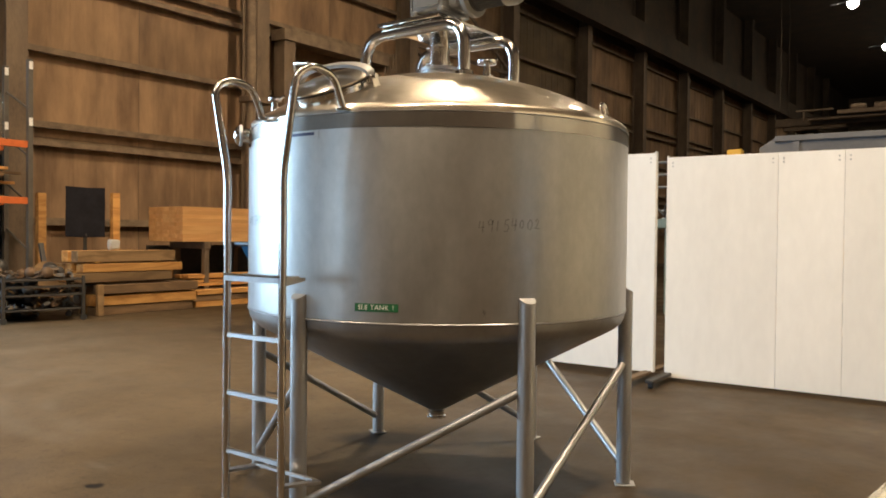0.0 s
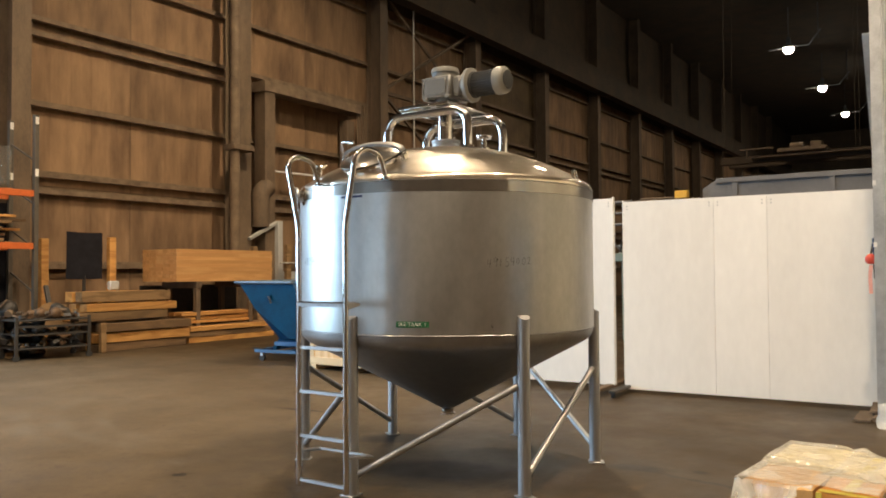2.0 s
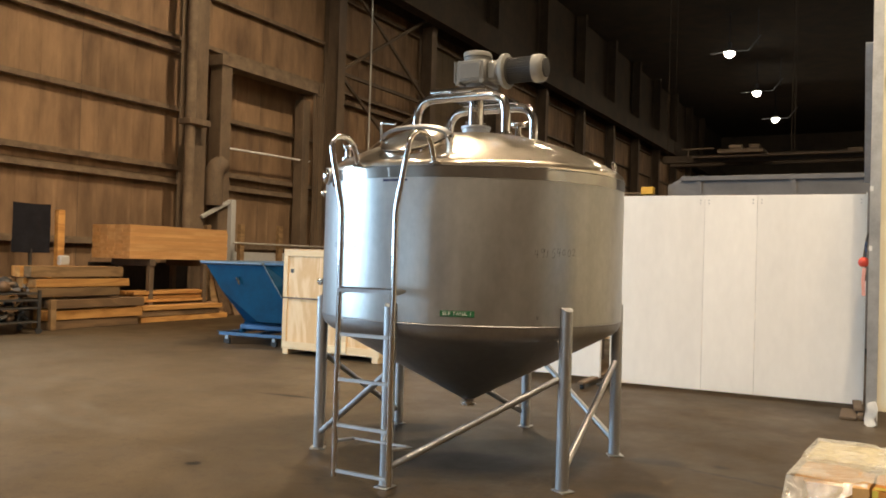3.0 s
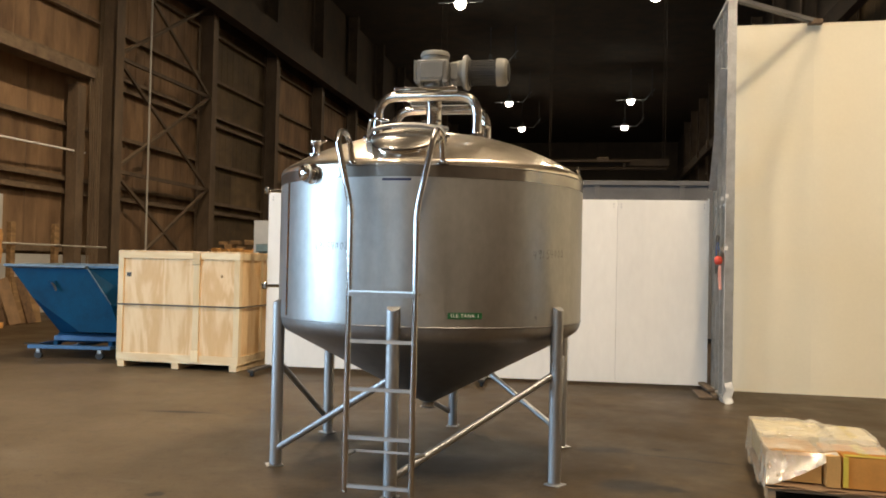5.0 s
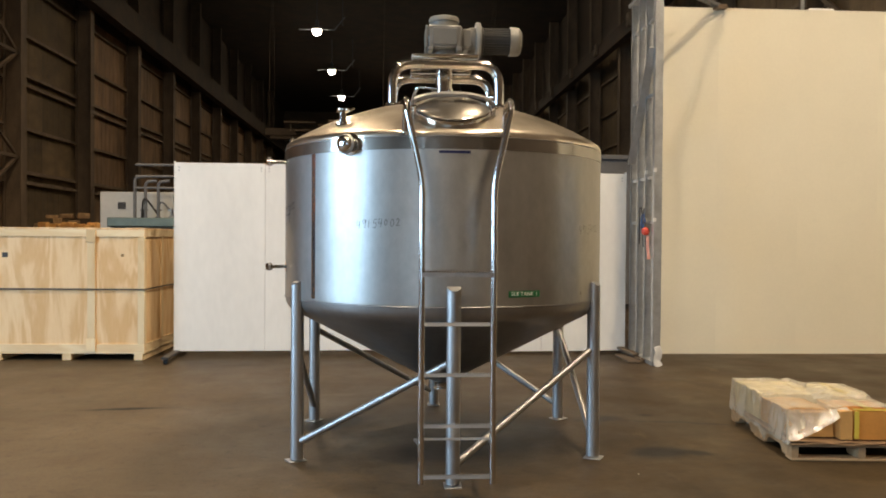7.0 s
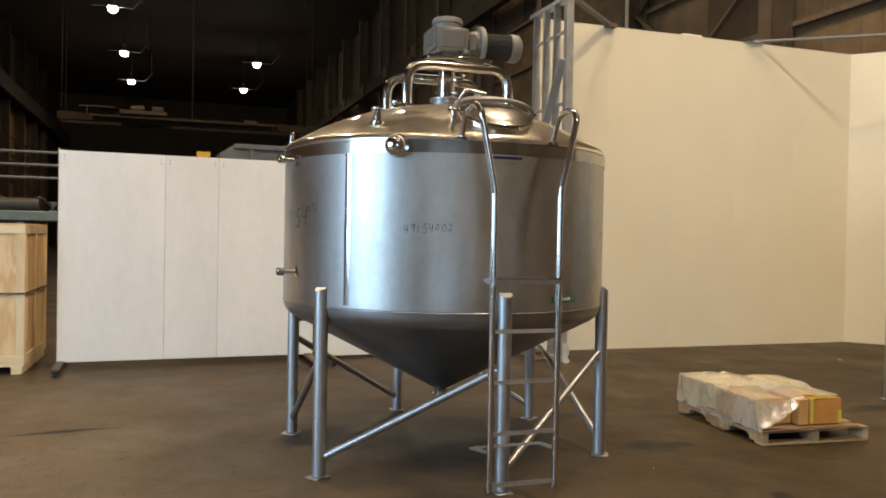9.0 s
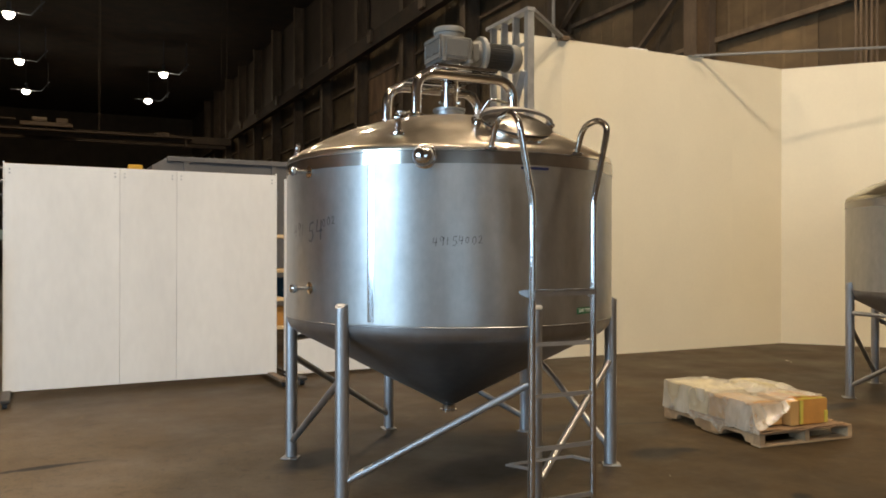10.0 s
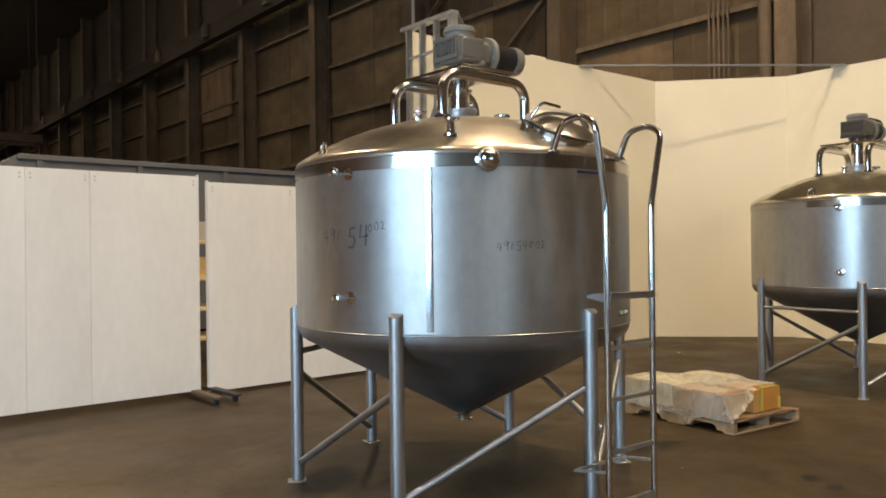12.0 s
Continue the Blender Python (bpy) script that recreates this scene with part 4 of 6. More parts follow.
    part("neck_flange", lathe([(0.0, 0.0), (0.10, 0.0), (0.105, 0.05), (0.12, 0.06), (0.0, 0.06)], 32, m=Matrix.Translation((0.19, 0, 3.13)) @ Matrix.Rotation(radians(90), 4, "Y")), gear_paint, neck)
    for sy in (-0.1365, 0.1365):
        part("cover_plate", box(-0.095, 0.095, sy - 0.0065, sy + 0.0065, 3.065, 3.195, 0.005), gear_paint, gear)
    for sx in (-0.11, 0.11):
        part("mounting_lug", box(sx - 0.022, sx + 0.022, -0.148, 0.148, 3.02, 3.05, 0.006), gear_paint, gear)
    part("gear_foot", lathe([(0.0, 2.95), (0.13, 2.95), (0.13, 2.972), (0.092, 2.98), (0.085, 3.0), (0.095, 3.045), (0.0, 3.045)], 32), gear_paint, gear)
    part("gear_cap", lathe([(0.0, 3.312), (0.085, 3.31), (0.112, 3.302), (0.12, 3.285), (0.12, 3.262), (0.112, 3.258), (0.112, 3.215)], 32), MOTOR_PALE, gear, "round pale gearbox cap")
    for k in range(8):
        part("bolt", rod(ring_at(45 * k + 22, 0.12, 2.972), ring_at(45 * k + 22, 0.12, 2.988), 0.011, 6), SATIN, gear)
    for y0, y1, z0, z1 in ((-0.133, 0.133, 3.186, 3.216), (-0.133, 0.133, 3.043, 3.08), (-0.133, -0.117, 3.081, 3.185), (0.117, 0.133, 3.081, 3.185)):
        part("fin_frame", box(-0.15, -0.1345, y0, y1, z0, z1, 0.004), gear_paint, gear)
    # shade between the fins, painted as a dark panel
    part("fin_panel", box(-0.1375, -0.1355, -0.116, 0.116, 3.081, 3.185), GEAR_DARK, gear, "dark panel painting the shade behind the fins")
    for k in range(9):
        y = -0.1 + 0.025 * k
        part("fin", box(-0.151, -0.1375, y - 0.006, y + 0.006, 3.083 + 0.016 * ((k * 3) % 4 == 1), 3.183 - 0.014 * ((k * 5) % 3 == 1), 0.002), gear_paint, gear)
    mz = 3.13
    part("adaptor_flange", lathe([(0.0, 0), (0.138, 0), (0.143, 0.008), (0.143, 0.033), (0.13, 0.042), (0.0, 0.045)], 36, m=Matrix.Translation((0.245, 0, mz)) @ Matrix.Rotation(radians(90), 4, "Y")), MOTOR_PALE, gear)
    motor = part("motor", lathe([(0.0, 0), (0.11, 0), (0.11, 0.012), (0.094, 0.018), (0.094, 0.235), (0.0, 0.235)], 40, m=Matrix.Translation((0.29, 0, mz)) @ Matrix.Rotation(radians(90), 4, "Y")), MOTOR_DARK, gear, "dark finned electric motor")
    for k in range(30):
        a = 12 * k
        fin = box(0.308, 0.52, 0.092, 0.102, -0.003, 0.003)
        part("cooling_fin", fin, MOTOR_DARK, motor).matrix_local = Matrix.Translation((0, 0, mz)) @ Matrix.Rotation(radians(a), 4, "X")
    part("fan_cover", lathe([(0.0, 0.098), (0.05, 0.098), (0.055, 0.09), (0.09, 0.088), (0.106, 0.075), (0.112, 0.05), (0.112, 0.0), (0.09, 0.0)], 40, m=Matrix.Translation((0.515, 0, mz)) @ Matrix.Rotation(radians(90), 4, "Y")), MOTOR_PALE, motor, "pale fan cover")
    part("fan_grille", lathe([(0.0, 0.0), (0.03, 0.0), (0.07, -0.012), (0.075, -0.012), (0.075, -0.002), (0.03, 0.005), (0.0, 0.005)], 28, m=Matrix.Translation((0.616, 0, mz)) @ Matrix.Rotation(radians(90), 4, "Y")), CASTER, motor, "dark fan grille")

    # manway with its clamp yoke and lever
    up = Matrix.Translation((0, -0.97, dome_z(0.97))) @ Matrix.Rotation(radians(26.5), 4, "X")
    neck = part("manway_neck", lathe([(0.222, -0.06), (0.222, 0.012), (0.24, 0.016), (0.24, 0.028), (0.21, 0.028), (0.21, -0.06)], 48, m=up), POLISHED, t)
    part("manway_gasket", lathe([(0.23, 0.028), (0.234, 0.03), (0.234, 0.036), (0.23, 0.038)], 48, m=up), CASTER, neck)
    part("manway_lid", lathe([(0.235, 0.037), (0.243, 0.039), (0.246, 0.046), (0.235, 0.053), (0.19, 0.071), (0.13, 0.084), (0.06, 0.091), (0.0, 0.092)], 48, m=up), LID, neck, "polished domed manway lid")
    yoke = [up @ Vector((0.275 * math.cos(a), 0.03, 0.045 + 0.085 * math.sin(a) ** 0.8)) for a in [math.pi * i / 20 for i in range(21)]]
    part("clamp_yoke", yoke_mesh(yoke, up.to_3x3() @ Vector((0, 1, 0)), 0.055, 0.02), CONE, neck, "arched flat clamp bar")
    for sx in (-0.275, 0.275):
        part("yoke_lug", box(sx - 0.018, sx + 0.018, 0.0, 0.06, -0.06, 0.055, 0.006, m=up), POLISHED, neck)
        part("yoke_pin", rod(up @ Vector((sx - 0.035, 0.03, 0.04)), up @ Vector((sx + 0.035, 0.03, 0.04)), 0.013, 12), POLISHED, neck)
    part("lever", sweep([(-0.275, -0.97, 2.43), (-0.265, -1.01, 2.50), (-0.235, -1.06, 2.565), (-0.10, -1.08, 2.545)], 0.010, 10, bend=0.03), POLISHED, neck)

    # nozzles, lugs and ports
    for az, r, h, cap in ((-134, 1.06, 0.10, 0.040), (-177, 0.41, 0.055, 0.034), (-5, 0.40, 0.10, 0.060)):
        p = part("dome_port", lathe([(0.0, -0.01), (0.05, -0.01), (0.05, 0.004), (0.026, 0.012), (0.022, h - 0.025), (cap, h - 0.02), (cap + 0.004, h - 0.01), (cap + 0.004, h), (cap - 0.004, h + 0.006), (0.0, h + 0.006)], 24, m=Matrix.Translation(ring_at(az, r, dome_z(r)))), POLISHED, t)
        part("clamp_wing", sweep([ring_at(az, r, dome_z(r) + h - 0.01) + Vector((0.04, 0, 0)), ring_at(az, r, dome_z(r) + h) + Vector((0.075, 0.01, 0.01))], 0.009, 8), POLISHED, p)
    part("blind_flange", lathe([(0.0, 0.0), (0.03, 0.0), (0.03, 0.03), (0.075, 0.032), (0.075, 0.045), (0.0, 0.047)], 28, m=Matrix.Translation((0.38, 0.48, dome_z(0.61)))), POLISHED, t)
    nz = part("spray_nozzle", lathe([(0.0, -0.02), (0.078, -0.02), (0.075, 0.0), (0.045, 0.01), (0.045, 0.05), (0.055, 0.055), (0.058, 0.07), (0.05, 0.085), (0.03, 0.095), (0.0, 0.097)], 28, m=turned(-123.3, R, 2.185) @ Matrix.Rotation(radians(90), 4, "Y")), POLISHED, t, "shiny capped side nozzle")
    part("nozzle_clamp", lathe([(0.058, 0.045), (0.066, 0.05), (0.066, 0.062), (0.058, 0.067)], 28, m=turned(-123.3, R, 2.185) @ Matrix.Rotation(radians(90), 4, "Y")), SATIN, nz)
    for z, az in ((2.13, -166), (1.36, -165.4)):
        p = part("side_port", lathe([(0.0, 0.0), (0.04, 0.0), (0.04, 0.006), (0.013, 0.01), (0.013, 0.10), (0.026, 0.102), (0.026, 0.145), (0.018, 0.15), (0.0, 0.15)], 20, m=turned(az, R, z) @ Matrix.Rotation(radians(90), 4, "Y")), POLISHED, t, "thin capped side port")
        part("cap_nut", lathe([(0.027, 0.115), (0.03, 0.117), (0.03, 0.13), (0.027, 0.132)], 6, m=turned(az, R, z) @ Matrix.Rotation(radians(90), 4, "Y")), SATIN, p)
    for az in (0, 180):
        q = turned(az, 1.175, 0)
        part("lifting_lug", sweep([q @ Vector((0.02, -0.032, 2.25)), q @ Vector((0.0, -0.03, 2.35)), q @ Vector((0.0, 0.03, 2.35)), q @ Vector((0.02, 0.032, 2.25))], 0.011, 10, bend=0.035), POLISHED, t)
        part("lug_pad", box(0.0, 0.03, -0.05, 0.05, 2.235, 2.285, 0.006, m=turned(az, 1.17, 0)), BRUSHED, t)

    # name plate, tape strip and writing
    part("name_plate", wrap(slab(0.26, 0.045, 0.002), -90, R + 0.0005, 2.12), BRUSHED, t)
    part("plate_strip", wrap(slab(0.2, 0.016, 0.002), -90, R + 0.003, 2.125), NAVY, t, "dark blue strip on the plate")
    part("shell_weld", wrap(slab(0.044, 0.985, 0.0006, 0.001), -139.9, R + 0.0004, 1.6515), WELD, t, "bright upright strip ground along the shell weld")
    tag = part("tank_label", wrap(slab(0.236, 0.042, 0.002), -67.4, R + 0.001, 1.218), GREEN, t, "green label with white letters")
    part("lettering", wrap(text_mesh("SLE TANK 1", 0.025, WHITE_INK, spacing=1.12), -67.4, R + 0.004, 1.218), WHITE_INK, tag)
    for az, z, size, words, tilt, ink in marks:
        part("handwriting", wrap(scrawl(words, size, tilt), az, R + 0.0006, z), ink, t, "numbers written in marker")
    if ladder:
        build_ladder(t)
    return t


STROKES = {"4": [[(0.1, 1.0), (0.02, 0.42), (0.62, 0.46)], [(0.48, 0.95), (0.42, 0.0)]],
           "9": [[(0.55, 0.75), (0.32, 1.0), (0.08, 0.8), (0.2, 0.52), (0.5, 0.62), (0.56, 0.9), (0.48, 0.0)]],
           "1": [[(0.3, 1.0), (0.24, 0.0)]],
           "5": [[(0.6, 1.0), (0.15, 0.97), (0.12, 0.58), (0.42, 0.6), (0.55, 0.32), (0.35, 0.03), (0.03, 0.1)]],
           "0": [[(0.32, 0.85), (0.08, 0.6), (0.1, 0.2), (0.34, 0.05), (0.54, 0.3), (0.5, 0.7), (0.32, 0.85)]],
           "2": [[(0.08, 0.7), (0.28, 0.95), (0.52, 0.75), (0.35, 0.35), (0.05, 0.05), (0.35, 0.1), (0.65, 0.02)]]}


def scrawl(words, size, tilt):
    """Handwritten digits as thin ribbons of ink in the xz plane."""
    bm = bmesh.new()
    x = -len(words) * 0.74 * size / 2
    wide = size * 0.062
    turn = Matrix.Rotation(radians(-tilt), 4, "Y")
    for k, c in enumerate(words):
        s = size * (1.0 + 0.12 * math.sin(k * 2.3))
        lift = 0.06 * size * math.sin(k * 1.7)
        for line in STROKES[c]:
            pts = [Vector((x + px * s * 0.8 + pz * 0.12 * s, -0.0005, (pz - 0.5) * s + lift)) for px, pz in line]
            rows = []
            for i, p in enumerate(pts):
                d = (pts[min(i + 1, len(pts) - 1)] - pts[max(i - 1, 0)]).normalized()
                nrm = Vector((-d.z, 0, d.x)) * wide
                rows.append((bm.verts.new(turn @ (p + nrm)), bm.verts.new(turn @ (p - nrm))))
            for a, b in zip(rows, rows[1:]):
                bm.faces.new((a[0], b[0], b[1], a[1]))
        x += 0.74 * size
    return finish("handwriting", bm, MARKER, 0)


def slab(w, h, d, swell=0.0):
    """A thin plate in the xz plane, swelling towards its middle line."""
    bm = bmesh.new()
    for i in range(13):
        x = -w / 2 + w * i / 12
        for zz in (-h / 2, h / 2):
            for yy in (0, -d - swell * (1 - (2 * x / w) ** 2)):
                bm.verts.new((x, yy, zz))
    v = bm.verts
    v.ensure_lookup_table()
    for i in range(12):
        a, b = 4 * i, 4 * i + 4
        for p, q in ((0, 1), (1, 3), (3, 2), (2, 0)):
            bm.faces.new((v[a + p], v[a + q], v[b + q], v[b + p]))
    bm.faces.new((v[0], v[1], v[3], v[2]))
    bm.faces.new((v[48], v[49], v[51], v[50]))
    return finish("slab", bm, BRUSHED, 30 if swell else 0)


def yoke_mesh(line, across, width, thick):
    bm = bmesh.new()
    rings = []
    for i, p in enumerate(line):
        d = (line[min(i + 1, len(line) - 1)] - line[max(i - 1, 0)]).normalized()
        nrm = d.cross(across).normalized()
        rings.append([bm.verts.new(p + across * sx * width / 2 + nrm * sy * thick / 2) for sx, sy in ((1, 1), (-1, 1), (-1, -1), (1, -1))])
    for a, b in zip(rings, rings[1:]):
        for j in range(4):
            bm.faces.new((a[j], a[(j + 1) % 4], b[(j + 1) % 4], b[j]))
    bm.faces.new(rings[0])
    bm.faces.new(rings[-1])
    return bm


def gearbox_mesh():
    return box(-0.135, 0.135, -0.135, 0.135, 3.04, 3.22, 0.016)


def build_ladder(t):
    y = -1.53
    ladder = part("ladder", sweep([(-0.215, y, 0.11), (-0.215, y, 1.90), (-0.315, y - 0.01, 2.36), (-0.315, y + 0.08, 2.42), (-0.315, y + 0.24, 2.40), (-0.315, -1.215, 2.235)], 0.0195, 16, bend=0.07), POLISHED, t, "polished steel ladder with bowed handrails")
    part("rail", sweep([(0.215, y, 0.11), (0.215, y, 1.90), (0.315, y - 0.01, 2.36), (0.315, y + 0.08, 2.42), (0.315, y + 0.24, 2.40), (0.315, -1.215, 2.235)], 0.0195, 16, bend=0.07), POLISHED, ladder)
    for sx in (-0.315, 0.315):
        part("rail_pad", lathe([(0.0, 0.0), (0.042, 0.0), (0.04, 0.012), (0.02, 0.02)], 20, m=Matrix.Translation((sx, -1.213, 2.225))), POLISHED, ladder)
    for z in (0.15, 0.455, 0.76, 1.062):
        rung = part("rung", sweep([(-0.21, y, z), (0.21, y, z)], 0, flat=(0.024, 0.021)), SATIN, ladder, "flat serrated rung")
        bm = bmesh.new()
        for k in range(20):
            box(-0.19 + k * 0.02 - 0.005, -0.19 + k * 0.02 + 0.005, y - 0.011, y + 0.011, z + 0.0105, z + 0.0145, bm=bm)
        part("grip_teeth", bm, SATIN, rung, smooth=0)
    # top step: a deep tread with punched teeth on triangular cheeks
    step = part("top_step", box(-0.212, 0.212, y - 0.02, y + 0.135, 1.36, 1.372, 0.002), TREAD, ladder, "deep punched metal tread")
    part("step_front", box(-0.212, 0.212, y - 0.024, y - 0.018, 1.347, 1.374), TREAD, step)
    bm = bmesh.new()
    for k in range(24):
        cx = -0.2 + k * 0.0174
        box(cx - 0.005, cx + 0.005, y - 0.026, y - 0.016, 1.374, 1.386, bm=bm)
    part("edge_teeth", bm, POLISHED, step, "bright serrated front edge", smooth=0)
    for sx in (-0.216, 0.212):
        bm = bmesh.new()
        prof = [(y - 0.02, 1.325), (y - 0.02, 1.372), (y + 0.15, 1.372), (y + 0.15, 1.355)]
        a = [bm.verts.new((sx, p, q)) for p, q in prof]
        b = [bm.verts.new((sx + 0.004, p, q)) for p, q in prof]
        bm.faces.new(a)
        bm.faces.new(b[::-1])
        for i in range(4):
            bm.faces.new((a[i], a[(i + 1) % 4], b[(i + 1) % 4], b[i]))
        part("cheek", bm, SATIN, step, smooth=0)
    bm = bmesh.new()
    for k in range(24):
        for j in range(6):
            cx, cy = -0.196 + k * 0.017, y + j * 0.024
            box(cx - 0.004, cx + 0.004, cy - 0.01, cy + 0.01, 1.372, 1.379, bm=bm)
    part("grip_teeth", bm, SATIN, step, smooth=0)
    # stand-off bracket that ties the rails to the leg
    for sx in (-1, 1):
        part("standoff_arm", sweep([(0.215 * sx, y, 0.345), (0.225 * sx, y + 0.13, 0.33), (0.235 * sx, y + 0.24, 0.315)], 0, flat=(0.035, 0.014)), SATIN, ladder)
    part("standoff_bar", sweep([(-0.22, y + 0.225, 0.322), (0.22, y + 0.225, 0.322)], 0, flat=(0.04, 0.014)), SATIN, ladder)


LEGS = [-90 + 60 * k for k in range(6)]
MARKS = [(-34.5, 1.65, 0.06, "49154002", 4, FAINT_INK), (-113.5, 1.672, 0.054, "49154002", 4, MARKER), (-173.0, 1.745, 0.085, "491", 3, FAINT_INK),
         (-162.3, 1.735, 0.125, "54", 6, MARKER), (-155.9, 1.80, 0.062, "002", 10, MARKER)]
tank("cone_tank", "large stainless cone-bottom mixing tank on six pipe legs", Matrix(), (3, 4), True, LEGS, MARKS)
second_tank = tank("cone_tank", "stainless cone-bottom mixing tank beside the cream wall", Matrix.Translation((6.12, -0.27, 0)), (0, 1), False, [144 + 60 * k for k in range(6)], [], 0.0, GEAR_DARK, YELLOW_DOME)


def shorten(ob, drop, rise):
    """The second tank has a shorter shell: its top sits lower and its cone higher."""
    for child in ob.children:
        if child.matrix_local.translation.z > 1.6:
            child.matrix_local = Matrix.Translation((0, 0, -drop)) @ child.matrix_local
            continue
        kind = child.name.split(".")[0]
        for v in child.data.vertices:
            if v.co.z > 1.6:
                v.co.z -= drop
            elif kind in ("shell", "weld_seam", "cone", "outlet"):
                v.co.z += rise
        shorten(child, drop, rise)


shorten(second_tank, 0.065, 0.05)


# ---- white folding screens behind the tank ----
def screen(a, b, label, z0, z1):
    a, b = Vector((*a, 0)), Vector((*b, 0))
    d = b - a
    L = d.length
    t = thing("white_screen", label, "partition screen", "white screens on casters", Matrix.Translation(a) @ Matrix.Rotation(math.atan2(d.y, d.x), 4, "Z"))
    cuts = [0.0, 0.39 * L, 0.60 * L, L]
    for k in range(3):
        sh = part("panel_sheet", box(cuts[k] + 0.0015, cuts[k + 1] - 0.0015, -0.012, 0.0, z0, z1, 0.002), SCREENSHEET, t, smooth=0)
        for x in (cuts[k] + 0.05, cuts[k + 1] - 0.05):
            for z in (z1 - 0.06, z1 - 0.1):
                part("screw", rod((x, -0.012, z), (x, -0.016, z), 0.009, 10), SATIN, sh)
    for x in (0.0, L / 2 - 0.03, L - 0.06):
        part("upright", box(x, x + 0.06, 0.0, 0.06, z0, z1 + 0.01), RUST, t)
    part("frame_rail", box(0, L, 0.001, 0.05, z1 - 0.08, z1 - 0.02), RUST, t)
    part("frame_rail", box(0, L, 0.001, 0.05, z0, z0 + 0.06), RUST, t)
    part("edge_trim", box(-0.012, 0.0, -0.014, 0.05, z0, z1 + 0.02), WHITEPANEL, t)
    part("edge_trim", box(L, L + 0.012, -0.014, 0.05, z0, z1 + 0.02), WHITEPANEL, t)
    for x in (-0.02, L - 0.10):
        foot = part("foot_beam", box(x, x + 0.09, -0.62, 0.75, 0.06, 0.095, 0.006), DARKSTEEL if x < 0 else RUST, t)
        for y in (-0.56, 0.68):
            part("caster", rod((x + 0.025, y, 0.03), (x + 0.065, y, 0.03), 0.03, 16), CASTER, foot)
            part("caster_fork", box(x + 0.02, x + 0.07, y - 0.02, y + 0.02, 0.04, 0.061), DARKSTEEL, foot)
    return t


screen((-3.22, 4.24), (-0.27, 4.33), "white sheet screen on a caster frame beside the crate", 0.08, 2.535)
screen((-0.13, 4.36), (2.80, 4.52), "white sheet screen on a caster frame beside the studs", 0.042, 2.48)


# ---- plywood crate with a strap ----
def crate():
    t = thing("shipping_crate", "new plywood shipping crate with pine battens and a dark strap", "crate", m=Matrix.Translation((-5.43, 4.02, 0)) @ Matrix.Rotation(radians(-1.2), 4, "Z"))
    W, D, z0, z1 = 1.9, 1.45, 0.115, 1.655
    part("front_panel", box(0.02, W - 0.02, 0.02, 0.035, z0, z1), PLY, t)
    part("back_panel", box(0.02, W - 0.02, D - 0.035, D - 0.02, z0, z1), PLY, t)
    for x in (0.02, W - 0.035):
        part("side_panel", box(x, x + 0.015, 0.035, D - 0.035, z0, z1), PLY, t)
    part("lid", box(0.0, W, 0.0, D, z1, z1 + 0.022, 0.003), PLY, t)
    for x0, x1 in ((0.0, 0.085), (1.19, 1.285), (W - 0.085, W)):
        part("batten", box(x0, x1, 0.0, 0.02, z0 + 0.09, z1 - 0.09, 0.002), BATTEN_UP, t)
    for z in (z0, z1 - 0.09):
        part("batten", box(0.0, W, 0.0, 0.0195, z, z + 0.09, 0.002), BATTEN, t)
    for z in (z0, z1 - 0.16):
        part("cleat", box(1.18, 1.295, -0.016, 0.0, z, z + 0.16, 0.002), BATTEN_UP, t)
    for y0, y1 in ((0.0, 0.085), (0.68, 0.77), (D - 0.085, D)):
        part("batten", box(W - 0.02, W, y0 + 0.021, y1, z0 + 0.09, z1 - 0.09, 0.002), BATTEN_UP, t)
    for z in (z0, z1 - 0.09):
        part("batten", box(W - 0.0195, W + 0.0005, 0.021, D, z, z + 0.09, 0.002), BATTEN, t)
    for x in (0.02, 0.88, W - 0.13):
        part("skid", box(x, x + 0.11, 0.0, D, 0.0, 0.085, 0.004), BATTEN, t)
    part("base_board", box(0.0, W, 0.0, D, 0.085, 0.115, 0.003), BATTEN, t)
    part("strap", sweep([(-0.005, D, 0.90), (-0.005, -0.004, 0.90), (W + 0.006, -0.004, 0.90), (W + 0.006, D, 0.90)], 0, flat=(0.004, 0.022)), DARKSTEEL, t, "dark steel strap")
    part("stencil_mark", box(0.13, 0.2, 0.017, 0.02, 1.30, 1.36), DARKSTEEL, t)
    part("knot", rod((1.62, 0.017, 1.33), (1.62, 0.02, 1.33), 0.02, 10), OLDWOOD, t)
    return t


crate()
far_bin = thing("timber_bin", "tall slatted timber bin far behind the crate", "bin", m=Matrix.Translation((-10.3, 15.9, 0)))
for k in range(7):
    part("slat", box(0, 1.5, 0, 0.03, 0.05 + 0.24 * k, 0.26 + 0.24 * k, 0.006), OLDWOOD, far_bin)
    part("slat", box(0, 1.5, 1.0, 1.03, 0.05 + 0.24 * k, 0.26 + 0.24 * k, 0.006), OLDWOOD, far_bin)
for x in (0.0, 1.4):
    part("corner_post", box(x, x + 0.1, 0.031, 0.999, 0.0, 1.72, 0.01), OLDWOOD, far_bin)
part("lid_board", box(-0.02, 1.52, -0.02, 1.05, 1.741, 1.775, 0.006), OLDWOOD, far_bin)
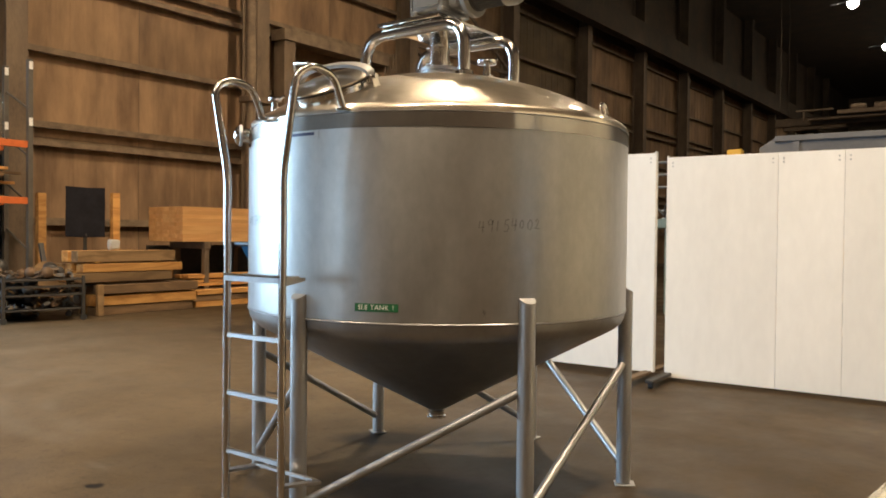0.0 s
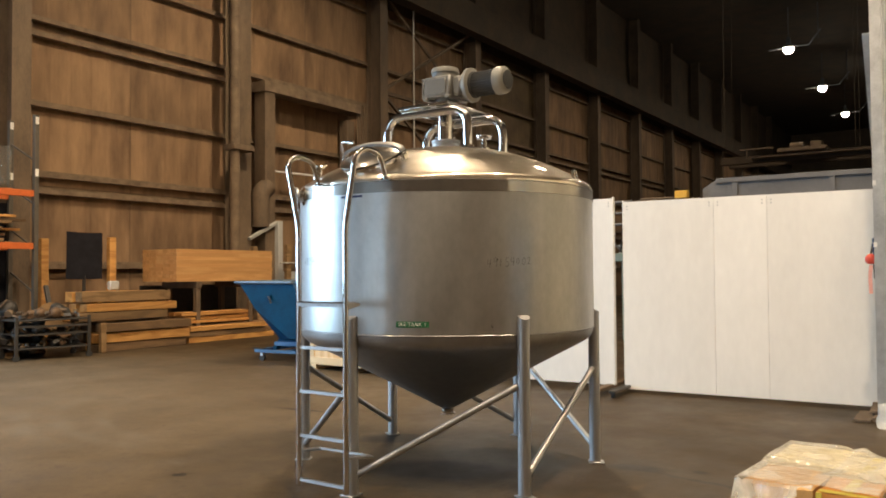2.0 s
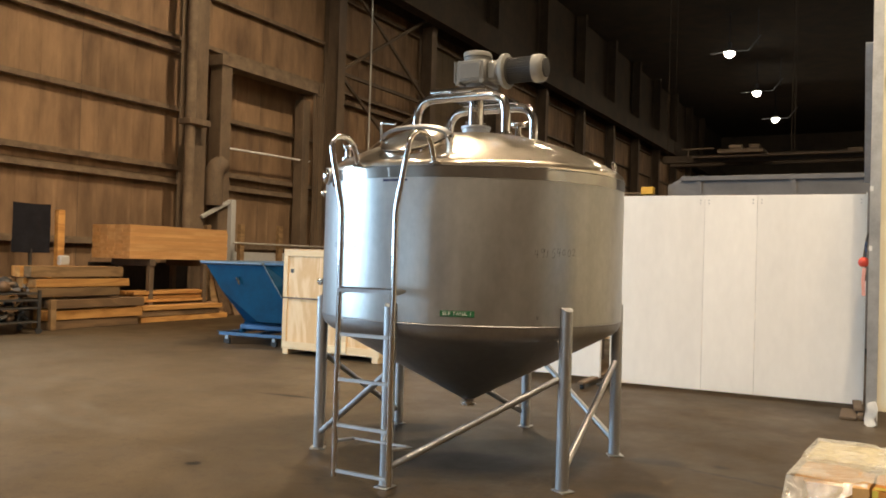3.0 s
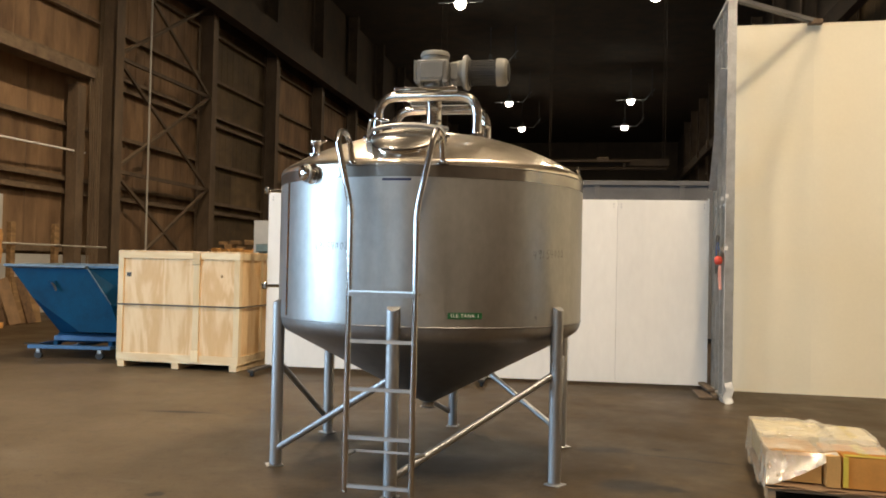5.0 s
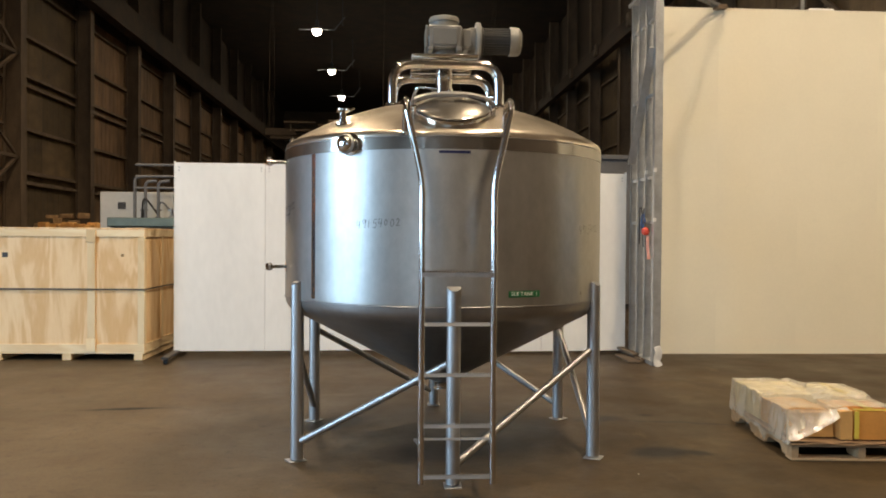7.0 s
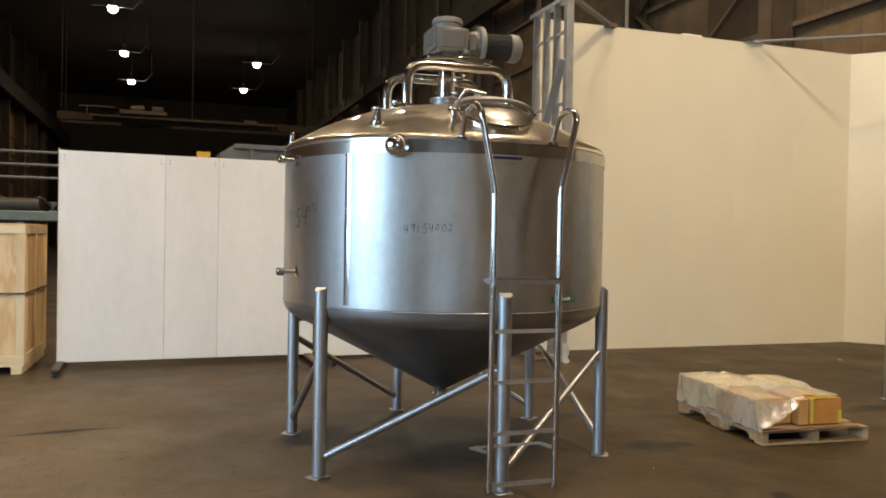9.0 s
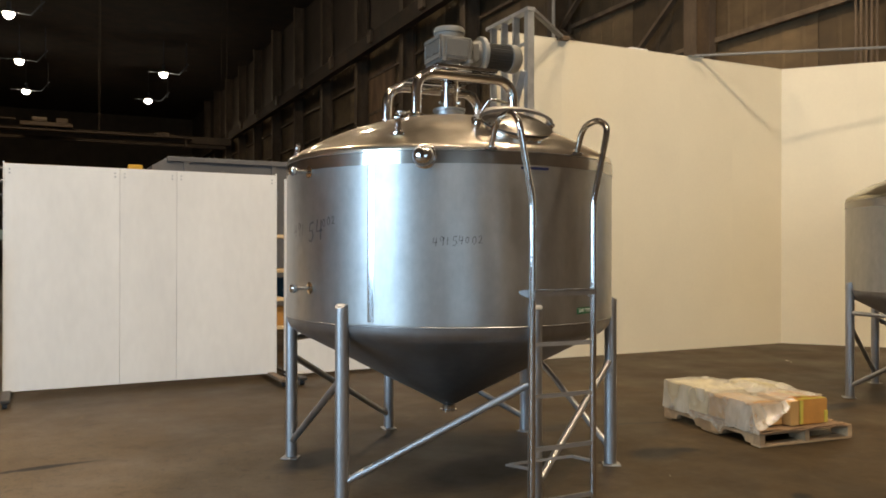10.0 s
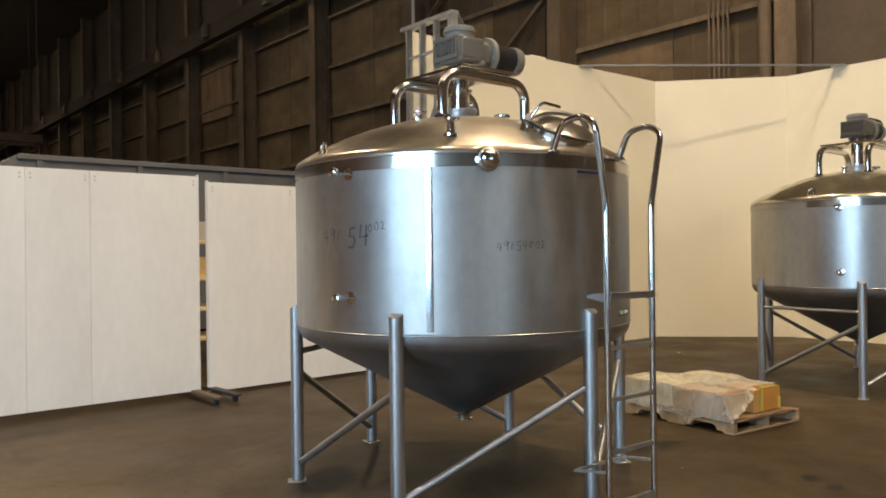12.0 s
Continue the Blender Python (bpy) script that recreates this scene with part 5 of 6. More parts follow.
for k in range(15):
    random.seed(40 + k)
    x, y = -9.45 + 0.11 * (k - 7) + random.uniform(-0.05, 0.05), 16.4 + random.uniform(-0.3, 0.3)
    s = random.uniform(0.14, 0.24)
    solid("wood_block", box(-s, s, -0.08, 0.08, 0, 0.10 + 0.03 * (k % 3), 0.02), (TIMBER, OLDWOOD)[k % 2], "rough brown offcut heaped on the timber bin", "wood block", "offcuts on the bin",
          Matrix.Translation((x, y, 1.777 + (0.0, 0.12, 0.0, 0.27)[k % 4] * (1 if 2 < k < 12 else 0.0))) @ Matrix.Rotation(random.uniform(-0.9, 0.9), 4, "Z"))


# ---- blue tipping hopper ----
def hopper():
    t = thing("tipping_hopper", "blue steel self-tipping hopper on a caster base", "hopper", m=Matrix.Translation((-6.22, 5.2, 0)) @ Matrix.Rotation(radians(8), 4, "Z"))

    # one side of the bin, from the tip of its lip round to the bottom; the far side mirrors it
    side = dict(tip=(-1.28, 0.80, 1.40), brow=(-0.08, 0.80, 1.40), back=(0.85, 0.45, 1.40), knee=(-0.93, 0.80, 0.95), fold=(0.30, 0.80, 0.85),
                rear=(0.85, 0.45, 0.70), low=(-0.17, 0.80, 0.43), sole=(0.45, 0.80, 0.43), toe=(-0.70, 0.38, 0.38), heel=(0.55, 0.38, 0.38))
    bm = bmesh.new()
    near = {k: bm.verts.new((x, -y, z)) for k, (x, y, z) in side.items()}
    far = {k: bm.verts.new(p) for k, p in side.items()}
    for flank in (near, far):
        for names in ("tip brow fold sole low knee", "knee low toe", "low sole heel toe", "fold rear heel sole", "brow back rear fold"):
            bm.faces.new([flank[k] for k in names.split()])
    for a, b in (("tip", "knee"), ("knee", "toe"), ("toe", "heel"), ("heel", "rear"), ("rear", "back")):
        bm.faces.new((near[a], near[b], far[b], far[a]))
    bmesh.ops.recalc_face_normals(bm, faces=bm.faces[:])
    bmesh.ops.solidify(bm, geom=bm.faces[:], thickness=0.012)
    body = part("bin", bm, BLUE, t, smooth=0)
    part("rim", sweep([(-0.08, -0.83, 1.41), (-1.32, -0.83, 1.41), (-1.32, 0.83, 1.41), (-0.08, 0.83, 1.41)], 0, flat=(0.09, 0.035)), RIMBLUE, body, "worn pale rim")
    part("rear_rim", sweep([(-0.06, -0.80, 1.412), (0.85, -0.46, 1.412), (0.85, 0.46, 1.412), (-0.06, 0.80, 1.412)], 0, flat=(0.05, 0.03)), PALEBLUE, body)
    part("worn_edge", sweep([(-0.075, -0.812, 1.39), (0.30, -0.812, 0.86)], 0, flat=(0.02, 0.012)), RIMBLUE, body, "edge rubbed to bare metal")
    part("hook", sweep([(-0.62, -0.815, 1.16), (-0.57, -0.85, 1.14), (-0.53, -0.85, 1.05)], 0.016, 8, bend=0.03), DARKSTEEL, body)
    part("hook_plate", box(-0.68, -0.56, -0.825, -0.81, 1.12, 1.2, 0.003), BLUE, body)
    part("fork_pocket", box(-0.7, 0.62, -0.44, -0.28, 0.24, 0.38, 0.006), BLUE, t)
    part("fork_pocket", box(-0.7, 0.62, 0.28, 0.44, 0.24, 0.38, 0.006), BLUE, t)
    part("upper_frame", box(-0.72, 0.65, -0.52, -0.45, 0.27, 0.345, 0.006), PALEBLUE, t, "worn pale blue channel")
    part("upper_frame", box(-0.72, 0.65, 0.45, 0.52, 0.27, 0.345, 0.006), PALEBLUE, t, "worn pale blue channel")
    for y0, y1 in ((-0.66, -0.58), (0.58, 0.66)):
        part("base_frame", box(-1.06, 0.24, y0, y1, 0.15, 0.205, 0.006), PALEBLUE, t, "worn pale blue frame")
    for x0, x1 in ((-1.06, -0.97), (-0.42, -0.34), (0.15, 0.24)):
        part("base_frame", box(x0, x1, -0.579, 0.579, 0.152, 0.207, 0.006), PALEBLUE, t, "worn pale blue frame")
    for x in (-0.7, 0.16):
        for y in (-0.57, 0.45):
            part("frame_post", box(x, x + 0.07, y, y + 0.12, 0.2, 0.27, 0.004), BLUE, t)
    part("tow_lip", box(-1.14, -0.9, -0.62, -0.5, 0.208, 0.222, 0.004), DARKSTEEL, t)
    for x in (-0.9, 0.06):
        for y in (-0.62, 0.62):
            c = part("caster", rod((x, y - 0.022, 0.058), (x, y + 0.022, 0.058), 0.058, 20), CASTER, t)
            part("fork", box(x - 0.03, x + 0.03, y - 0.032, y + 0.032, 0.085, 0.15, 0.004), SATIN, c)
    return t


hopper()


# ---- wrapped boxes on a pallet ----
def pallet(m):
    t = thing("wooden_pallet", "worn wooden pallet under wrapped boxes", "pallet", m=m)
    L, W = 1.27, 1.0
    for k in range(7):
        y = k * (L - 0.11) / 6
        part("deck_board", box(0, W, y, y + 0.11, 0.098, 0.118, 0.003), PALLETWOOD, t)
    # three stringers, each with two arched notches for the forks
    side = [(0.0, 0.018), (0.15, 0.018)]
    for y0 in (0.20, 0.83):
        side += [(y0 - 0.03, 0.018), (y0 - 0.015, 0.05), (y0 + 0.02, 0.068), (y0 + 0.21, 0.068), (y0 + 0.245, 0.05), (y0 + 0.26, 0.018)]
    side += [(L, 0.018), (L, 0.0975), (0.0, 0.0975)]
    for x in (0.0, (W - 0.05) / 2, W - 0.05):
        bm = bmesh.new()
        a = [bm.verts.new((x, y, z)) for y, z in side]
        b = [bm.verts.new((x + 0.05, y, z)) for y, z in side]
        bm.faces.new(a[::-1])
        bm.faces.new(b)
        for q in range(len(side)):
            p = (q + 1) % len(side)
            bm.faces.new((a[q], a[p], b[p], b[q]))
        part("stringer", bm, PALLETWOOD, t, smooth=0)
    for y0, y1 in ((0.0, 0.11), (0.52, 0.73), (L - 0.11, L)):
        part("bottom_board", box(0, W, y0, y1, 0.0, 0.0175, 0.003), PALLETWOOD, t)
    return t


PM = Matrix.Translation((2.475, -0.735, 0)) @ Matrix.Rotation(radians(-5.0), 4, "Z")
pallet(PM)
for layer, (mat, lab, drop) in enumerate(((SHEETBOARD, "brown flattened carton lying on the pallet", 0.0), (SHEETBOARD, "wavy dirty brown cardboard sheet lying on the pallet", 0.009))):
    bm = bmesh.new()
    bmesh.ops.create_grid(bm, x_segments=24, y_segments=26, size=0.5)
    for v in bm.verts:
        edge = max(0.0, -v.co.y - 0.40) * 10
        v.co = Vector((-0.015 + (v.co.x + 0.5) * (0.955 - 0.03 * layer), -0.035 + 0.02 * layer + (v.co.y + 0.5) * 1.2, 0.120 + drop + edge * 0.014 * (0.6 + noise.noise(Vector((v.co.x * 6, 0.3, layer))))))
    bmesh.ops.solidify(bm, geom=bm.faces[:], thickness=0.005)
    solid("cardboard_sheet", bm, mat, lab, "cardboard sheet", m=PM)


def carton(label, x0, x1, y0, y1, z0, z1, mat, tapes=()):
    """A soft-edged box: slightly bulging sides and an uneven top."""
    t = thing("cardboard_box", label, "box", "boxes on the pallet", PM)
    bm = box(x0, x1, y0, y1, z0, z1)
    bmesh.ops.subdivide_edges(bm, edges=bm.edges[:], cuts=5, use_grid_fill=True)
    mid = Vector(((x0 + x1) / 2, (y0 + y1) / 2, (z0 + z1) / 2))
    for v in bm.verts:
        up = (v.co.z - z0) / (z1 - z0)
        v.co.z += 0.012 * up * noise.noise(v.co * 6 + Vector((x0 * 9, 1, 0)))
        v.co.x += 0.006 * noise.noise(v.co * 7 + Vector((3, y0 * 9, 0)))
        v.co.y += 0.006 * noise.noise(v.co * 7 + Vector((5, 2, x0)))
    body = part("carton", bm, mat, t, smooth=50)
    for tx0, tx1, ty0, ty1, tz0, tz1 in tapes:
        tb = box(tx0, tx1, ty0, ty1, tz0, tz1)
        part("tape", tb, TAPE, t, "yellow packing tape")
    return t


flat_box = carton("flat pale cardboard box with a lid under stretch film", 0.026, 0.50, 0.68, 1.24, 0.142, 0.315, PALECARD)
part("lid", box(0.018, 0.504, 0.674, 1.246, 0.272, 0.350, 0.006), PALECARD, flat_box, "pale lift-off lid")
carton("long brown cardboard box under stretch film", 0.03, 0.355, 0.125, 0.665, 0.142, 0.322, CARDBOARD)
carton("narrow brown cardboard box standing on edge", 0.368, 0.452, 0.05, 0.44, 0.142, 0.352, CARDBOARD)
carton("orange-brown cardboard box with yellow tape", 0.466, 0.77, 0.055, 0.46, 0.142, 0.345, ORANGECARD,
       ((0.468, 0.498, 0.041, 0.053, 0.15, 0.347), (0.475, 0.766, 0.058, 0.11, 0.3525, 0.354), (0.74, 0.768, 0.041, 0.053, 0.15, 0.25), (0.58, 0.64, 0.12, 0.44, 0.3545, 0.356)))
carton("taped cardboard box behind the others", 0.51, 0.76, 0.47, 0.95, 0.142, 0.382, PALECARD, ((0.60, 0.66, 0.48, 0.94, 0.389, 0.3905),))


def crease(x, y, z, k):
    """Sharp folds for a pulled film."""
    return abs(noise.noise(Vector((x * k, y * k, z * k)))) * 2 - 0.5


def film_top(x, y):
    """Height of the film where it lies on the boxes, sagging between them."""
    z = 0.345
    z += 0.020 * max(0.0, min(1.0, (y - 0.62) * 12)) * max(0.0, min(1.0, (0.55 - x) * 12))
    z += 0.052 * max(0.0, min(1.0, (x - 0.42) * 9)) * max(0.0, min(1.0, (y - 0.40) * 8)) * max(0.0, min(1.0, (1.02 - y) * 7))
    z += 0.024 * max(0.0, min(1.0, (x - 0.34) * 12)) * max(0.0, min(1.0, (0.55 - y) * 9))
    z -= 0.03 * math.exp(-((x - 0.41) / 0.04) ** 2) * (0.2 if y < 0.45 else 0.6)
    return z


def film_side():
    """The pulled skirt of film: steep folds from the tops of the boxes down to the pallet, open at the front."""
    bm = bmesh.new()
    corners = [(0.44, 0.05), (-0.03, -0.015), (-0.03, 0.6), (-0.022, 1.27), (0.5, 1.28), (0.80, 1.02), (0.80, 0.5), (0.79, 0.09)]
    rows, first = [], 0
    for (x0, y0), (x1, y1) in zip(corners, corners[1:]):
        n = int(math.hypot(x1 - x0, y1 - y0) / 0.012)
        rows += [(x0 + (x1 - x0) * i / n, y0 + (y1 - y0) * i / n) for i in range(n)]
        first = first or len(rows)
    rows.append(corners[-1])
    grid = []
    for k, (x, y) in enumerate(rows):
        d = Vector((x - 0.45, y - 0.6, 0)).normalized()
        front = 1.0 if k < first else 0.0
        along = max(0.0, min(1.0, (x + 0.03) / 0.47))
        low = 0.108 + 0.012 * crease(y, 0.1, 0.3, 9) - 0.075 * math.exp(-((y - 0.47) / 0.07) ** 2) - 0.03 * math.exp(-((y - 0.8) / 0.05) ** 2) if x < 0.0 else 0.11
        low = low * (1 - front) + front * (0.128 + 0.22 * along ** 1.35)
        if x > 0.785:
            low = 0.15 + 0.18 * max(0.0, 0.6 - y)
        col = []
        for i in range(12):
            f = i / 11
            px, py = x + (min(max(x, 0.0), 0.77) - x) * f ** 0.8, y + (max(y, 0.11) - y) * f ** 0.7
            z = low + (film_top(px, py) - low) * f
            loose = 0.3 + 0.7 * max(0.0, min(1.0, (0.68 - py) * 6))
            fold = (crease(px, py, z * 0.15, 7) * 0.016 + crease(px, py, z * 0.3 + 0.4 * px, 19) * 0.006) * (1 - 0.85 * f) * loose
            col.append(bm.verts.new((px + d.x * fold, py + d.y * fold, z + 0.002)))
        grid.append(col)
    for a, c in zip(grid, grid[1:]):
        for i in range(11):
            bm.faces.new((a[i], c[i], c[i + 1], a[i + 1]))
    return bm


def film_cover():
    """The film over the tops, puckered into fine ridges."""
    bm = bmesh.new()
    nx, ny = 58, 66
    grid = []
    for i in range(nx + 1):
        col = []
        for j in range(ny + 1):
            x = 0.77 * i / nx
            back = 1.26 - 0.24 * max(0.0, min(1.0, (x - 0.49) / 0.27))
            front = 0.11 if x < 0.44 else 0.07
            y = front + (back - front) * j / ny
            edge = min(1.0, 14 * min(x, 0.77 - x, 0.08))
            z = film_top(x, y) + 0.002 + edge * (0.012 * crease(x * 0.6, y, 2.0, 5) + 0.002 * crease(x, y * 0.6, 5.0, 20) + 0.006)
            col.append(bm.verts.new((x, y, z)))
        grid.append(col)
    for a, c in zip(grid, grid[1:]):
        for j in range(ny):
            bm.faces.new((a[j], c[j], c[j + 1], a[j + 1]))
    return bm


film = thing("stretch_film", "clear crumpled stretch film wrapped over the boxes", "plastic wrap", m=PM)
part("film_skirt", film_side(), FILM, film, smooth=30)
part("film_cover", film_cover(), FILM, film, smooth=30)


# ---- timber and clutter along the west wall ----
def board_pile(name, label, x0, x1, y0, y1, z0, layers, across, mat, seed, h=0.14, group="stacked timber"):
    random.seed(seed)
    t = thing(name, label, "timber stack", group)
    z = z0
    for k in range(layers):
        hh = h * random.uniform(0.85, 1.1)
        w = (x1 - x0) / across
        for j in range(across):
            a = y0 + random.uniform(-0.12, 0.12)
            b = y1 + random.uniform(-0.25, 0.15)
            jut = random.uniform(-0.03, 0.05) * (j == across - 1)
            pick = mat if random.random() < 0.68 else (OLDWOOD if mat is TIMBER else TIMBER)
            tall = hh - random.uniform(0.003, 0.02)
            turn = Matrix.Translation((x0 + (j + 0.5) * w, (a + b) / 2, z)) @ Matrix.Rotation(radians(random.uniform(-0.9, 0.9)), 4, "Z")
            part("beam", box(-w / 2 + 0.004, w / 2 - 0.004 + jut, (a - b) / 2, (b - a) / 2, 0, tall, 0.008), pick, t).matrix_local = turn
        z += hh
        if k % 2 == 1 and k < layers - 1:
            for y in (y0 + 0.35, y1 - 0.5):
                part("spacer", box(x0, x1, y, y + 0.09, z, z + 0.018, 0.004), mat, t)
            z += 0.018
    return t


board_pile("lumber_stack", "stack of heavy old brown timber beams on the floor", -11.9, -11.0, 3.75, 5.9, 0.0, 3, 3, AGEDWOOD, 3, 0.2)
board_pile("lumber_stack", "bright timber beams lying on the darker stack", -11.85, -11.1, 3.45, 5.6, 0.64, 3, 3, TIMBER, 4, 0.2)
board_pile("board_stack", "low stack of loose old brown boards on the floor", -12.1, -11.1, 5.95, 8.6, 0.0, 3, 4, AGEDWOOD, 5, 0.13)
board_pile("board_stack", "loose bright boards on a low stack", -12.0, -11.35, 6.0, 8.2, 0.43, 3, 3, TIMBER, 6, 0.08)

bundle = thing("timber_bundle", "large squared bundle of pale orange timber on dark trestles", "timber bundle")
for i in range(5):
    for j in range(9):
        x = -12.55 + 0.25 * i
        z = 1.40 + 0.083 * j
        part("board", box(x, x + 0.246, 5.85 - 0.006 * ((i + j * 2) % 3), 8.75 + 0.008 * ((i * 3 + j) % 4), z, z + 0.082, 0.002), BUNDLEWOOD, bundle)
trestle = thing("storage_trestle", "dark steel trestle under the timber bundle", "trestle")
for y in (6.4, 8.0):
    part("cross_beam", box(-12.6, -11.3, y, y + 0.16, 1.24, 1.40, 0.008), RUST, trestle)
    for x in (-12.5, -11.45):
        part("leg", box(x, x + 0.12, y + 0.02, y + 0.14, 0.0, 1.24, 0.008), RUST, trestle)
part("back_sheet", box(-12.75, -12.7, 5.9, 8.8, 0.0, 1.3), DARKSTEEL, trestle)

for x, y, h in ((-12.7, 3.55, 2.35), (-12.65, 5.1, 2.42), (-12.4, 9.15, 2.3), (-12.6, 10.6, 2.4), (-12.6, 12.2, 2.42)):
    solid("timber_post", box(-0.07, 0.07, -0.08, 0.08, 0, h, 0.01), TIMBER if y < 6 else OLDWOOD, "upright square timber post", "post", "posts along the wall", Matrix.Translation((x, y, 0)))
bm = bmesh.new()
bmesh.ops.create_grid(bm, x_segments=10, y_segments=10, size=0.5)
for v in bm.verts:
    v.co = Vector((0.03 * noise.noise(v.co * 4), v.co.x * 0.85, 1.5 + (v.co.y + 0.5) * 1.0 + 0.03 * abs(v.co.x)))
bmesh.ops.solidify(bm, geom=bm.faces[:], thickness=0.03)
board = thing("black_screen", "black sheet hung between the timber posts", "screen", m=Matrix.Translation((-12.6, 4.42, 0)))
part("sheet", bm, BLACKCLOTH, board)
part("stand", box(-0.04, 0.0, -0.03, 0.03, 0.0, 1.55), DARKSTEEL, board)
part("foot", box(-0.3, 0.3, -0.05, 0.05, 0.0, 0.03, 0.004), DARKSTEEL, board)
solid("plastic_jug", box(-0.07, 0.07, -0.11, 0.11, 0, 0.2, 0.03), PALEGREY, "squat whitish plastic jug standing on the timber", "jug", m=Matrix.Translation((-11.5, 4.4, 1.24)))

# rough slabs leaning at the end of the stacks, and a stake before them
for k in range(7):
    random.seed(60 + k)
    h = random.uniform(0.95, 1.25)
    solid("leaning_slab", box(-0.02, 0.02, -0.2 + 0.05 * (k % 3), 0.19, 0, h, 0.01), (OLDWOOD, JUNK, OLDWOOD, SHEETBOARD)[k % 4], "rough brown slab of wood leaning by the board stack", "slab", "leaning slabs",
          Matrix.Translation((-11.55 + 0.06 * (k % 2), 8.75 + 0.24 * k, 0.004)) @ Matrix.Rotation(radians(random.uniform(-14, -6)), 4, "Y") @ Matrix.Rotation(radians(random.uniform(-9, 14)), 4, "X"))
solid("timber_stake", box(-0.05, 0.05, -0.06, 0.06, 0, 0.60, 0.01), OLDWOOD, "short upright stake before the timber stack", "stake", m=Matrix.Translation((-10.9, 3.78, 0)))

# pallet rack at the edge of view
rack = thing("pallet_rack", "pallet rack with orange beams and grey posts", "rack")
for x in (-12.2, -13.2):
    post = part("post", box(x - 0.05, x + 0.05, 3.05, 3.14, 0, 4.85, 0.004), RACKGREY, rack)
    for z in (4.75, 3.68):
        part("reflector", box(x + 0.05, x + 0.054, 3.06, 3.13, z - 0.09, z + 0.06), WHITEPANEL, post)
    part("post", box(x - 0.05, x + 0.05, -0.2, -0.11, 0, 4.85, 0.004), RACKGREY, rack)
    for z in (3.17, 2.1):
        part("beam", box(x - 0.03, x + 0.03, -0.11, 3.05, z, z + 0.13, 0.006), ORANGE, rack, "orange rack beam")
for k in range(5):
    part("brace", sweep([(-12.2, 3.1, 0.3 + 0.9 * k), (-13.2, 3.1, 0.75 + 0.9 * k)], 0, flat=(0.04, 0.03)), RACKGREY, rack)
# added black sheet: stands in for the darkness behind the rack
part("back_tarp", box(-13.34, -13.3, -0.1, 3.1, 0.0, 3.1), BLACKCLOTH, rack, "black sheet added for the shade behind the rack")
part("beam_label", box(-12.17, -12.166, 2.0, 2.28, 2.03, 2.22), WHITEPANEL, rack)
for lvl in (2.235, 3.305):
    for k in range(6):
        part("deck_slat", box(-13.2, -12.2, 0.0 + 0.5 * k, 0.14 + 0.5 * k, lvl - 0.004, lvl + 0.014), OLDWOOD, rack)
random.seed(9)
for k in range(36):
    lay = k // 4
    x = -13.08 + 0.23 * (k % 4) + random.uniform(-0.02, 0.02)
    y = 0.1 + random.uniform(-0.25, 0.3) + 0.02 * lay
    solid("plank", box(0, 0.19, 0, 2.35 + random.uniform(-0.5, 0.2), 0, 0.052, 0.006), (OLDWOOD, OLDWOOD, TIMBER)[k % 3], "loose brown plank on the rack shelf", "plank", "planks on the rack",
          Matrix.Translation((x, y, 2.251 + 0.06 * lay)) @ Matrix.Rotation(radians(random.uniform(-1.0, 1.0)), 4, "Z"))
wrapm = Matrix.Translation((-12.6, 2.2, 3.325))
cart_box = thing("wrapped_machine", "small machine wrapped in clear film on the rack", "machine", m=wrapm)
part("body", lathe([(0.0, 0.0), (0.22, 0.0), (0.22, 0.05), (0.12, 0.1), (0.1, 0.4), (0.16, 0.45), (0.16, 0.5), (0.0, 0.52)], 20), RUST, cart_box)
part("red_label", box(0.225, 0.231, -0.14, 0.06, 0.3, 0.55), KRAFT, cart_box, "pale orange label")
part("label_band", box(0.2312, 0.2325, -0.14, 0.06, 0.47, 0.55), ORANGE, cart_box)
part("film", box(-0.3, 0.3, -0.45, 0.5, 0.004, 0.85, 0.08), THINFILM, cart_box, "clear film cover")

# grey switch boxes on a stand in the shade of the rack
switch = thing("switch_box_stand", "two dim grey steel switch boxes on a stand", "switch boxes", m=Matrix.Translation((-12.95, 1.68, 0)))
for y in (-0.22, 0.22):
    b = part("switch_box", box(-0.12, 0.12, y - 0.19, y + 0.19, 1.5, 1.97, 0.012), GREYSTEEL, switch)
    part("box_door", box(0.121, 0.127, y - 0.16, y + 0.16, 1.53, 1.94, 0.003), GREYSTEEL, b)
    part("door_knob", rod((0.127, y + 0.12, 1.72), (0.145, y + 0.12, 1.72), 0.014, 10), DARKSTEEL, b)
part("shelf", box(-0.16, 0.16, -0.45, 0.45, 1.46, 1.5, 0.004), DARKSTEEL, switch)
for y in (-0.42, 0.38):
    part("leg", box(-0.03, 0.03, y, y + 0.05, 0.0, 1.46), DARKSTEEL, switch)

